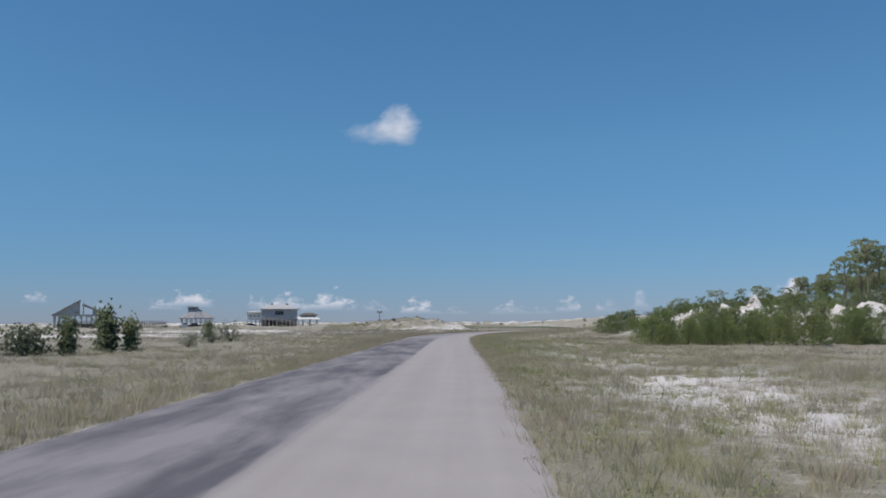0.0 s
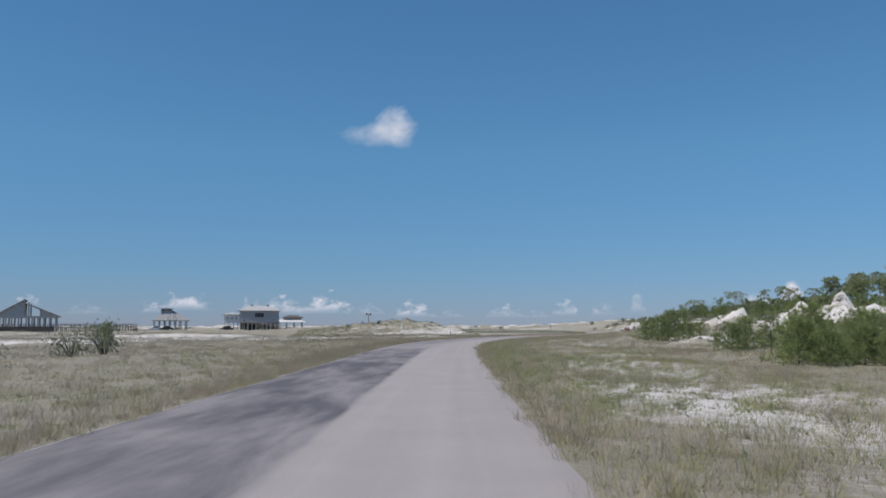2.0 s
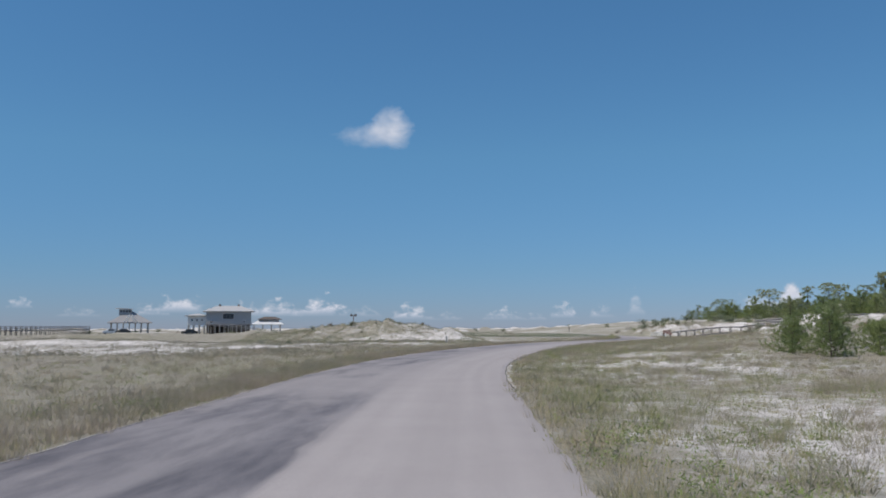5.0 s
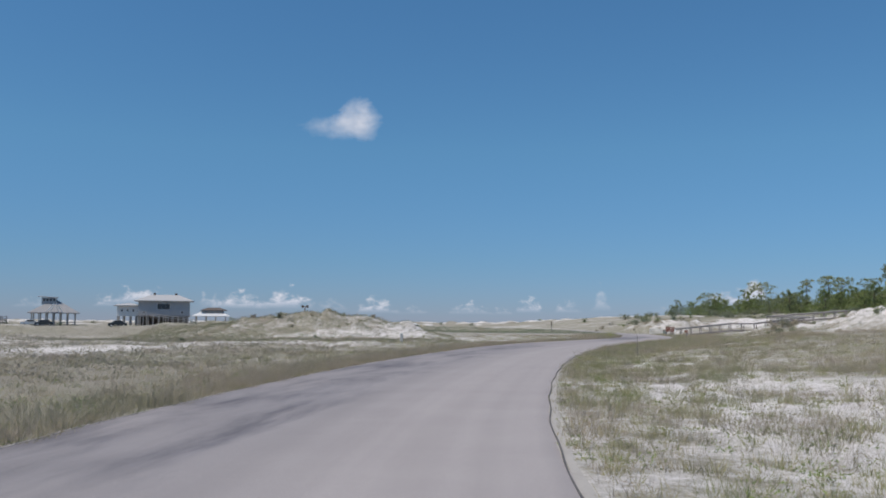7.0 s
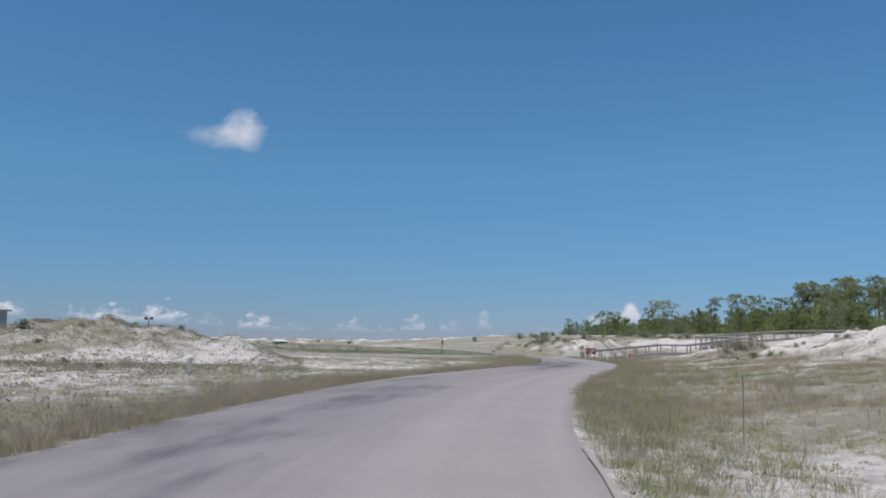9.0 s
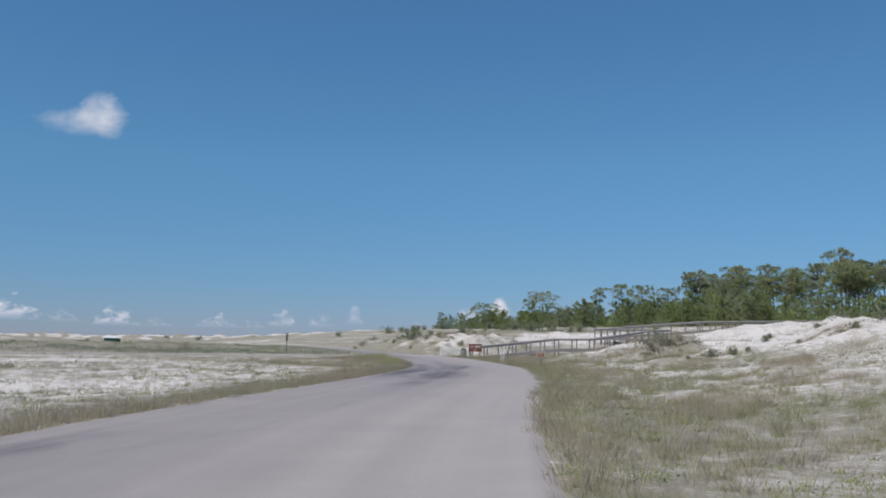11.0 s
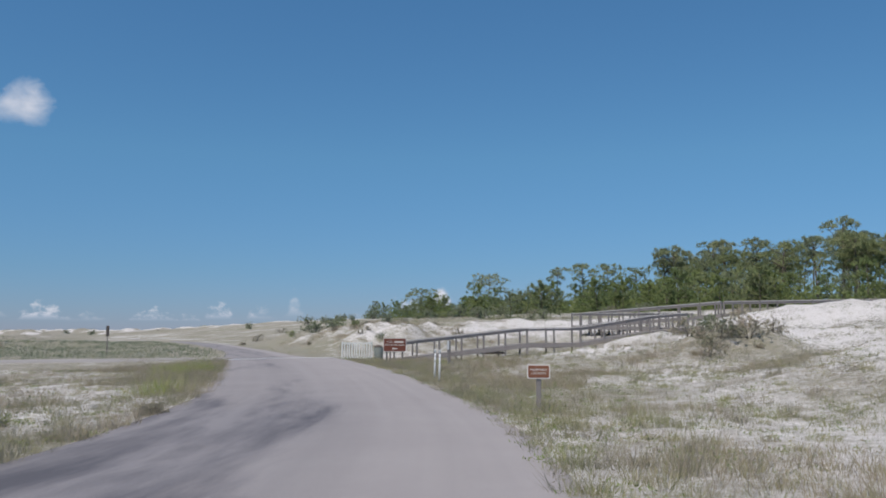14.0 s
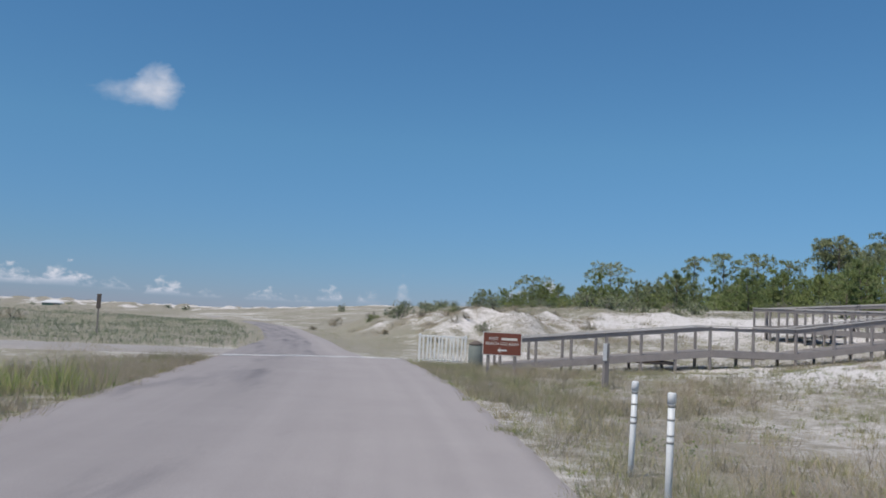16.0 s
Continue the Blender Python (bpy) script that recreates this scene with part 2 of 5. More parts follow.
def box(bm, lo, hi, bevel=0.0):
    m = Matrix.Translation([(a + b) / 2 for a, b in zip(lo, hi)]) @ Matrix.Diagonal([abs(b - a) for a, b in zip(lo, hi)] + [1])
    made = bmesh.ops.create_cube(bm, size=1, matrix=m)["verts"]
    if bevel:
        bmesh.ops.bevel(bm, geom=list({e for v in made for e in v.link_edges}), offset=bevel, segments=1, affect="EDGES")
    return bm


def boxes(*some, bevel=0.0):
    bm = bmesh.new()
    for lo, hi in some:
        box(bm, lo, hi, bevel)
    return bm


def beam(bm, a, b, w, h, up=(0, 0, 1)):
    """A plank from a to b, w wide and h high."""
    a, b = Vector(a), Vector(b)
    y = (b - a).normalized()
    x = y.cross(Vector(up)).normalized()
    z = x.cross(y)
    m = Matrix((x, y, z)).transposed().to_4x4()
    m.translation = (a + b) / 2
    made = bmesh.ops.create_cube(bm, size=1, matrix=m @ Matrix.Diagonal((w, (b - a).length, h, 1)))["verts"]
    bmesh.ops.bevel(bm, geom=list({e for v in made for e in v.link_edges}), offset=min(w, h) * 0.08, segments=1, affect="EDGES")
    return bm


def tube(bm, rings, sides=8):
    """A bent, tapering tube through (place, radius) pairs."""
    last = None
    for n, (c, r) in enumerate(rings):
        c = Vector(c)
        ahead = (Vector(rings[min(n + 1, len(rings) - 1)][0]) - Vector(rings[max(n - 1, 0)][0])).normalized()
        x = ahead.orthogonal().normalized() if abs(ahead.z) < 0.9 else Vector((1, 0, 0)).cross(ahead).normalized()
        y = ahead.cross(x)
        ring = [bm.verts.new(c + float(r) * (math.cos(a) * x + math.sin(a) * y)) for a in (2 * math.pi * k / sides for k in range(sides))]
        if last:
            for k in range(sides):
                bm.faces.new((last[k], last[(k + 1) % sides], ring[(k + 1) % sides], ring[k]))
        else:
            bm.faces.new(ring[::-1])
        last = ring
    bm.faces.new(last)
    for f in bm.faces:
        f.smooth = True
    return bm


# ---- plan of road and land ----
RIGHT_EDGE = [(1.4, -70), (2.5, -5), (2.9, 8), (3.2, 36), (3.4, 50), (3.7, 60), (4.13, 74), (4.65, 81), (5.35, 87), (6.94, 96), (9.13, 106), (11.61, 115.5), (14.88, 125), (17.68, 132), (21.2, 140), (25.18, 148), (29.49, 157), (32.6, 165), (34.22, 172), (35.86, 179), (37.2, 186), (38.28, 193), (38.9, 199)]
LEFT_EDGE = [(-4.78, -70), (-3.78, -5), (-3.58, 7), (-3.28, 20), (-2.9, 48), (-2.7, 62), (-2.2, 76), (-1.4, 87), (0.1, 97), (2.29, 108), (5.18, 119), (8.15, 129), (12.0, 138.5), (16.4, 146.7), (18.47, 150.4), (21.3, 155.8), (23.69, 160.2), (26.0, 165), (27.5, 169.5), (28.7, 174), (29.7, 180), (31.2, 188), (32.55, 196.5)]
FAR_LEFT = [(32.55, 196.5), (33.7, 204), (35.2, 213), (36.2, 230), (36.9, 248), (36.5, 275), (33, 308)]
FAR_RIGHT = [(37.6, 199), (37.8, 205), (38.6, 214), (39.4, 230), (40.4, 248), (40.4, 275), (37.2, 309)]


def run(line, n):
    """n places at even steps along a line, rounded by averaging."""
    p = np.array(line, float)
    s = np.r_[0, np.cumsum(np.hypot(*np.diff(p, axis=0).T))]
    u = np.linspace(0, s[-1], n)
    q = np.stack([np.interp(u, s, p[:, 0]), np.interp(u, s, p[:, 1])], 1)
    for _ in range(max(2, n // 60) * 6):
        q[1:-1] = (q[:-2] + 2 * q[1:-1] + q[2:]) / 4
    return q


N_ROAD = 540
edge_r, edge_l = run(RIGHT_EDGE, N_ROAD), run(LEFT_EDGE, N_ROAD)
far_r, far_l = run(FAR_RIGHT, 160), run(FAR_LEFT, 160)
road_mid = np.r_[(edge_r + edge_l) / 2, (far_r + far_l) / 2]
verge = np.r_[edge_l, edge_r, far_l, far_r]
road_half = np.hypot(road_mid[:, None, 0] - verge[None, :, 0], road_mid[:, None, 1] - verge[None, :, 1]).min(1)
keep_mid, keep_half = road_mid[::4], road_half[::4]


def off_road(x, y):
    """Metres from the nearest edge of the road (negative on it)."""
    x, y = np.ravel(x), np.ravel(y)
    out = np.full(len(x), 1e9)
    for c0 in range(0, len(x), 20000):
        sl = slice(c0, c0 + 20000)
        d = np.hypot(x[sl, None] - keep_mid[None, :, 0], y[sl, None] - keep_mid[None, :, 1]) - keep_half[None]
        out[sl] = d.min(1)
    return out


def wave(x, y, size, seed):
    """Smooth noise from -1 to 1 out of crossing sines."""
    r = np.random.RandomState(seed)
    total = 0
    for k in range(7):
        a, ph = r.uniform(0, 2 * np.pi), r.uniform(0, 2 * np.pi)
        f = 2 * np.pi / size * r.uniform(0.6, 1.7)
        total = total + np.sin(f * (x * np.cos(a) + y * np.sin(a)) + ph)
    return total / 4.2


def hill(x, y, cx, cy, rx, ry, turn=0.0):
    a = radians(turn)
    u, v = (x - cx) * np.cos(a) + (y - cy) * np.sin(a), -(x - cx) * np.sin(a) + (y - cy) * np.cos(a)
    return np.exp(-((u / rx) ** 2 + (v / ry) ** 2))


def step(v, a, b):
    u = np.clip((v - a) / (b - a), 0, 1)
    return u * u * (3 - 2 * u)


# cx, cy, length, breadth, turn, height, bare sand
DUNES = [(15, 278, 8, 6, 0, 0.75, 0.5), (-9.5, 160, 7.5, 5, 0, 1.25, 0.35), (-2.8, 160, 6.5, 5.5, 8, 1.35, 0.4), (3.2, 160.5, 3.6, 3.5, 0, 0.85, 1.0), (-10, 166, 10, 6, 0, 1.0, 0.5), (-17, 170, 9, 6, 10, 0.8, 0.5),
         (-26, 190, 12, 6, 20, 1.3, 0.9), (-45, 175, 22, 6, -10, 0.9, 0.9), (-60, 150, 25, 7, 0, 0.7, 0.9), (-90, 165, 30, 8, 5, 0.9, 0.9), (-38, 135, 18, 4, 5, 0.5, 1.0),
         (-12, 214, 18, 9, 0, 1.2, 0.7), (10, 250, 30, 8, 0, 0.6, 0.6),
         (40, 97, 6.5, 9, 0, 2.7, 0.85), (53, 91, 8.5, 10, 0, 3.6, 0.9), (23.6, 82.5, 2.6, 1.8, 0, 0.95, 1.5), (42, 107, 6, 9, 0, 1.6, 0.15), (49, 135, 6, 16, 0, 2.2, 0.3), (50, 154, 5, 8, 0, 2.6, 1.0),
         (55, 166, 8, 6.5, -25, 2.4, 1.0), (57, 190.5, 8, 3.6, -8, 0.9, 1.0), (48, 195, 5, 2.5, 0, 0.15, 0.9), (70, 176, 12, 8, -10, 2.0, 0.9), (55, 186, 8, 5, 0, 0.6, 0.9), (52.4, 182.5, 3.2, 2.6, 0, 1.0, 0.3), (79, 200, 10, 8, 0, 1.3, 0.9),
         (49, 219, 6, 8, 0, 1.75, 0.42), (54, 232, 16, 9, 0, 1.5, 0.3), (66, 222, 10, 6, 0, 0.5, 0.9), (60, 252, 9, 18, 0, 1.2, 0.5)]


# places of the boardwalk's deck, flight by flight
BOARDWALK = [(43.9, 203.1, -0.27), (52.4, 201.4, 0.68), (56.0, 200.7, 0.72), (60.8, 199.7, 1.48), (63.4, 199.0, 1.72), (63.8, 212.6, 1.95), (73.0, 206.4, 2.85), (84.5, 203.0, 3.1), (104.0, 188.0, 3.4)]


def under_walk(x, y):
    """The most height that leaves the boardwalk clear."""
    cap = np.full(np.shape(x), 99.0)
    for (ax, ay, az), (bx, by, bz) in zip(BOARDWALK, BOARDWALK[1:]):
        lx, ly = bx - ax, by - ay
        u = np.clip(((x - ax) * lx + (y - ay) * ly) / (lx * lx + ly * ly), 0, 1)
        d = np.hypot(x - ax - u * lx, y - ay - u * ly)
        cap = np.minimum(cap, az + u * (bz - az) - 0.32 + 0.35 * np.maximum(d - 1.6, 0))
    return cap


def land(x, y):
    """The height of the ground."""
    far = np.maximum(off_road(x, y).reshape(np.shape(x)), 0)
    away = step(far, 0.2, 7)
    z = -0.018 - 0.05 * step(far, 0.5, 1.8) + away * (0.10 * wave(x, y, 9, 3) + 0.16 * wave(x, y, 31, 4) - 0.1)
    z = z + 0.05 * step(far, 0.6, 3) * wave(x, y, 2.1, 5)
    z = z - 0.25 * hill(x, y, 46, 203, 12, 9)
    rise = step(x + 0.12 * (y - 180), 46, 105) * step(y, -40, 60) * (1 - step(y, 330, 520))
    z = z + 4.2 * rise
    # grassy swell inside the bend
    inside = (x > np.interp(y, road_mid[:, 1], road_mid[:, 0])) * step(-x, -58, -42)
    z = z + 0.85 * inside * step(far, 2.5, 13) * np.exp(-((y - 134) / 38) ** 4)
    calm = step(far, 0.5, 5)
    for cx, cy, rx, ry, turn, high, _ in DUNES:
        h = hill(x, y, cx, cy, rx, ry, turn)
        z = z + calm * high * h * (1 + 0.22 * wave(x, y, 5.5, 8) + 0.17 * wave(x, y, 2.7, 9))
    out = step(np.hypot(x, y - 120), 190, 380)
    crest = np.clip(wave(x * 0.8, y, 26, 11) + 0.5 * wave(x, y, 13, 13) - 0.1, 0, 2)
    z = z + out * (0.3 + 1.5 * crest + 0.4 * wave(x, y, 90, 12)) * (1 - step(np.hypot(x, y), 1200, 2600))
    z = z - 0.7 * hill(x, y, 5.6, 339, 26, 22)
    # level bed of the side track
    track_y = np.interp(x, [-60, -20, 5, 20, 34], [211.5, 205.6, 201.4, 200.5, 200.5])
    bed = np.exp(-((y - track_y) / 3.6) ** 4) * (1 - step(x, 30, 34))
    z = z * (1 - bed) - 0.09 * bed
    return np.minimum(z, under_walk(x, y))


def cover(x, y):
    """How much grows on the ground, 0 to 1."""
    far = off_road(x, y).reshape(np.shape(x))
    c = 0.86 + 0.25 * wave(x, y, 24, 21) + 0.12 * wave(x, y, 7, 22)
    right = step(x - np.interp(y, road_mid[:, 1], road_mid[:, 0]), 0, 3)
    late = step(y, 66, 84)
    c = c - 0.14 * late * right * step(far, 1.5, 4) - 0.18 * late * (1 - right) * step(far, 3.5, 7) - 0.2 * step(y, 135, 150)
    c = np.maximum(c, 1.0 * (1 - right) * (1 - step(y, 106, 120)))
    c = c + 0.1 * right * (1 - step(y, 70, 95))
    # bare stretches beside the road
    for cx, cy, rx, ry, k in ((7.6, 0, 3.2, 10, 0.69), (8.8, 17, 3.2, 9, 0.70), (8.0, 31, 3.0, 7, 0.8), (8.2, 47, 3, 9, 0.72), (10.0, 62, 3, 6, 0.5), (10.5, 78, 4.5, 9, 0.62), (11.5, 94, 4.5, 8, 0.62), (15, 112, 3.6, 6, 0.42), (30, 147, 2.5, 5, 0.3), (37, 163, 4, 5, 0.35), (24, 172, 4.5, 5, 0.6),
                              (12, 150, 8, 5, 0.4), (18, 190, 9, 5, 0.45)):
        c = c - k * hill(x, y, cx, cy, rx, ry)
    c = np.maximum(c, 1.0 * right * step(far, 7.5, 11) * (1 - step(y, 62, 80)))
    for cx, cy, rx, ry, turn, high, bare in DUNES:
        c = c - 0.85 * bare * hill(x, y, cx, cy, rx * 0.8, ry * 0.8, turn) * (1 + 0.7 * wave(x, y, 6.5, 24))
    c = c + 0.4 * hill(x, y, 39.6, 183, 2.6, 13, -10)
    # grass reaches the foot of the white slope
    foot = x - (41.8 + np.where(y < 164, 0.45 * (164 - y), 0.85 * (y - 164))) + 1.2 * wave(x, y, 5, 36)
    meadow = right * step(y, 96, 112) * (1 - step(y, 182, 190)) * step(far, 2, 5) * (1 - step(foot, -1.2, 0.8))
    c = c * (1 - meadow) + np.maximum(c, 0.34 - 0.12 * step(y, 142, 152) + 0.22 * wave(x, y, 8, 37) + 0.16 * wave(x, y, 2.6, 38) + 0.2 * (1 - step(y, 126, 142)) + 0.2 * step(far, 9, 15)) * meadow
    c = c - 0.6 * step(foot, 0.2, 1.4) * step(y, 148, 156) * (1 - step(y, 172, 178)) * (1 - step(x, 60, 68))
    c = c + 0.4 * hill(x, y, 52.0, 182, 4.2, 3.2)
    c = c + 0.4 * hill(x, y, 40.0, 224, 4.0, 22, -3) * (1 - step(x, 41, 44))
    # the white belt behind the left field, with drifts of growth in it, and the far flats
    near_y = np.interp(x, [-60, -42, -30, -15, -10, -4, 5], [86, 84, 96, 102, 128, 131, 139]) + 5 * wave(x, y, 21, 28) + 2 * wave(x, y, 7, 29)
    drift = 0.7 * wave(x * 0.45, y, 11, 25) + 0.6 * wave(x, y, 5, 26)
    beyond = y - near_y
    flats = 0.44 - 0.22 * np.exp(-((beyond - 13) / 10) ** 2) + 0.30 * drift + 0.42 * step(beyond, 40, 70)
    flats = np.where(wave(x * 0.3, y, 24, 27) > 0.75, flats - 0.45 * step(beyond, 60, 90), flats)
    belt = step(beyond, -1, 5) * (1 - step(x - np.interp(y, road_mid[:, 1], road_mid[:, 0]) + 1.5 * wave(x, y, 9, 30), -9, -4))
    c = c * (1 - belt) + flats * belt
    c = c - 0.15 * right * (1 - step(far, 0.8, 1.8)) * step(y, 70, 80)
    c = c + (0.36 + 0.2 * wave(x, y, 3, 35)) * hill(x, y, -7, 161, 9, 3.2, 4) + 0.3 * hill(x, y, -9, 155, 10, 3)
    c = c - 0.35 * hill(x, y, 4.5, 159, 3.5, 4) - 0.3 * hill(x, y, 0, 153.5, 8, 2)
    c = np.maximum(c, 0.95 * step(y, 203, 207) * (1 - step(y, 265, 300)) * step(x, -45, -20) * (1 - right))
    c = c + 0.35 * hill(x, y, 14, 228, 26, 14)
    back = step(y, 226, 240) * (1 - step(y, 330, 360)) * step(x, 40, 44) * (1 - step(x, 72, 84))
    c = c * (1 - back) + np.maximum(c, 0.78 + 0.4 * wave(x, y, 8, 80)) * back
    c = c + 0.55 * hill(x, y, 49, 222, 9, 12) * np.clip(wave(x * 1.2, y * 0.5, 2.6, 77) + 0.25, -0.4, 1) + 0.5 * hill(x, y, 52, 234, 14, 6)
    c = np.maximum(c, (0.9 - 0.38 * right * step(y, 66, 76)) * step(far, 0.05, 0.6) * (1 - step(far, 0.8, 2.2)) * (1 - step(y, 112, 128) * (1 - right) - step(y, 156, 166) * right))
    out = step(np.hypot(x, y - 120), 190, 300)
    crest = np.clip(wave(x * 0.8, y, 26, 11) + 0.5 * wave(x, y, 13, 13) - 0.1, 0, 2)
    c = c * (1 - out) + out * (0.92 - 0.84 * step(crest, 0.46, 0.8) + 0.7 * step(crest, 0.95, 1.15))
    c = c - 0.6 * hill(x, y, 57, 190, 9, 4) - 0.55 * hill(x, y, 54, 196.5, 12, 4, -10)
    c = np.maximum(c, 0.95 * step(x, 74, 96) * (1 - step(y, 330, 400)))
    return np.clip(c, 0, 1)


def axis(*spans):
    out = []
    for a, b, d in spans:
        out += list(np.arange(a, b, d))
    return np.array(out + [spans[-1][1]])


gx = axis((-3200, -800, 240), (-800, -280, 40), (-280, -60, 4), (-60, -24, 1.5), (-24, 54, 0.75), (54, 110, 1.6), (110, 240, 5), (240, 800, 50), (800, 3200, 240))
gy = axis((-1500, -300, 200), (-300, -40, 20), (-40, -14, 2), (-14, 236, 1.0), (236, 300, 2), (300, 480, 4), (480, 760, 9), (760, 1000, 40), (1000, 3600, 260))
X, Y = np.meshgrid(gx, gy)
Z = land(X, Y)
C = cover(X, Y)
nx, ny = len(gx), len(gy)
quad = (np.arange(ny - 1)[:, None] * nx + np.arange(nx - 1)[None]).ravel()
me = tri_mesh("ground", np.stack([X, Y, Z], -1).reshape(-1, 3), np.stack([quad, quad + 1, quad + nx + 1, quad + nx], 1), GROUND)
me.attributes.new("cover", "FLOAT", "POINT").data.foreach_set("value", C.ravel().astype(np.float32))
me.polygons.foreach_set("use_smooth", [True] * len(me.polygons))
ground = tagged(new("ground", me), "white quartz sand with dry grass and low dunes", "ground", kind="structure")


def height(x, y):
    """The ground's height between its grid places."""
    i, j = int(np.clip(np.searchsorted(gx, x) - 1, 0, nx - 2)), int(np.clip(np.searchsorted(gy, y) - 1, 0, ny - 2))
    u, v = (x - gx[i]) / (gx[i + 1] - gx[i]), (y - gy[j]) / (gy[j + 1] - gy[j])
    return float((Z[j, i] * (1 - u) + Z[j, i + 1] * u) * (1 - v) + (Z[j + 1, i] * (1 - u) + Z[j + 1, i + 1] * u) * v)


def heights(x, y):
    i, j = np.clip(np.searchsorted(gx, x) - 1, 0, nx - 2), np.clip(np.searchsorted(gy, y) - 1, 0, ny - 2)
    u, v = (x - gx[i]) / (gx[i + 1] - gx[i]), (y - gy[j]) / (gy[j + 1] - gy[j])
    return (Z[j, i] * (1 - u) + Z[j, i + 1] * u) * (1 - v) + (Z[j + 1, i] * (1 - u) + Z[j + 1, i + 1] * u) * v


def slab(name, left, right, tar, label, top=0.0, across=29, mat=None):
    """A road of two edges with a crumbling border, a little crowned."""
    n = len(left)
    w = np.linspace(0, 1, across)
    rag_l = 0.06 * wave(left[:, 0], left[:, 1], 1.9, 31) + 0.035 * wave(left[:, 0], left[:, 1], 0.7, 32)
    rag_r = 0.035 * wave(right[:, 0], right[:, 1], 2.3, 33) + 0.02 * wave(right[:, 0], right[:, 1], 0.8, 34)
    side = (right - left) / np.hypot(*(right - left).T)[:, None]
    a, b = left - side * rag_l[:, None], right + side * rag_r[:, None]
    p = a[:, None] + (b - a)[:, None] * w[None, :, None]
    z = top + 0.03 * (1 - (2 * w - 1) ** 2)[None] + 0 * p[..., 0]
    v = np.concatenate([p, z[..., None]], -1)
    out3 = np.c_[side, np.zeros(n)][:, None]
    skirt_l, skirt_r = v[:, :1] - 0.22 * out3 - (0, 0, 0.09), v[:, -1:] + 0.22 * out3 - (0, 0, 0.09)
    v = np.concatenate([skirt_l, v, skirt_r], 1)
    m = across + 2
    q = (np.arange(n - 1)[:, None] * m + np.arange(m - 1)[None]).ravel()
    me = tri_mesh(name, v.reshape(-1, 3), np.stack([q, q + 1, q + m + 1, q + m], 1), mat or ROAD)
    s = np.r_[0, np.cumsum(np.hypot(*np.diff((left + right) / 2, axis=0).T))]
    ww = np.r_[0, w, 1]
    t = tar(v[..., 0], v[..., 1], s[:, None] + 0 * ww[None], ww[None] + 0 * s[:, None])
    me.attributes.new("tar", "FLOAT", "POINT").data.foreach_set("value", t.astype(np.float32).ravel())
    strip = np.stack([s[:, None] + 0 * ww[None], 7 * ww[None] + 0 * s[:, None], 0 * t], -1)
    me.attributes.new("strip", "FLOAT_VECTOR", "POINT").data.foreach_set("vector", strip.astype(np.float32).ravel())
    return tagged(new(name, me), label, "road", kind="structure")


def tar_near(x, y, s, w):
    """The old dark coat: the oncoming lane, fading where the road bends."""
    lane = 1 - step(w, 0.49, 0.54)
    k = 0.80 * lane * (1 - step(y, 58, 76))
    k = k + (0.36 - 0.1 * step(y, 130, 145) + 0.14 * step(y, 74, 90) * (1 - step(y, 124, 140))) * (1 - step(w, 0.3, 0.75)) * step(y, 58, 76)
    bend = 0.56 * hill(x, y, 26.6, 163.4, 8.5, 2.5, 64) + 0.34 * hill(x, y, 22.4, 151, 8, 0.9, 62)
    k = k + bend + 0.06 * step(y, 168, 178) * (1 - step(w, 0.35, 0.85))
    return k


road = slab("road", edge_l, edge_r, tar_near, "worn two-lane asphalt road with a darker oncoming lane")
far_road = slab("road", far_l, far_r, lambda x, y, s, w: 0.42 * (1 - step(w, 0.6, 0.8)) + 0 * x, "dark asphalt road with a pale edge running into the dunes", -0.012)
track_l = run([(-60, 214), (-20, 208), (5, 203.5), (20, 202.5), (33.6, 202.5)], 80)
track_r = run([(-60, 209), (-20, 203.2), (5, 199.3), (20, 198.6), (33.6, 198.6)], 80)
sand_track = slab("track", track_l, track_r, lambda x, y, s, w: 0 * x, "pale grey side track", -0.05, 9, DUST_SAND)


def ribbon(name, line, wide, z, mat, label, kind="structure", category="kerb", parent=None):
    """A flat raised strip along a line."""
    p = np.array(line)
    d = np.gradient(p, axis=0)
    nrm = np.stack([d[:, 1], -d[:, 0]], 1) / np.hypot(*d.T)[:, None]
    ww = np.asarray(wide)[..., None] * np.ones((len(p), 1)) if np.ndim(wide) else np.full((len(p), 1), wide)
    lo, hi = p - nrm * ww / 2, p + nrm * ww / 2
    n = len(p)
    z = np.full(n, 0.0) + z
    v = np.concatenate([np.c_[lo, z - 0.15], np.c_[lo, z], np.c_[hi, z], np.c_[hi, z - 0.15]])
    f = []
    for k in range(3):
        f += [(k * n + i, k * n + i + 1, (k + 1) * n + i + 1, (k + 1) * n + i) for i in range(n - 1)]
    ob = new(name, mesh_of(name, v, f, mat))
    ob.parent = parent
    return tagged(ob, label, category if not parent else "", kind=kind if not parent else "")


# concrete border of the bend, and the joint beside it
kerb_part = edge_r[(edge_r[:, 1] > 70) & (edge_r[:, 1] < 114)]
kd = np.gradient(kerb_part, axis=0)
kn = np.stack([kd[:, 1], -kd[:, 0]], 1) / np.hypot(*kd.T)[:, None]
fade = np.sin(np.linspace(0.1, np.pi - 0.1, len(kerb_part)))[:, None] ** 0.5
kerb = ribbon("kerb", kerb_part + kn * 0.10, 0.15 * fade[:, 0] * (1 + 0.25 * np.sin(np.arange(len(kerb_part)) * 0.9)), -0.014, CONCRETE, "low worn concrete border of the bend")
ribbon("joint", kerb_part + kn * (0.03 + 0.02 * np.sin(np.arange(len(kerb_part)) * 0.7))[:, None], 0.018, 0.004, CRACK, "dark open joint", parent=kerb)
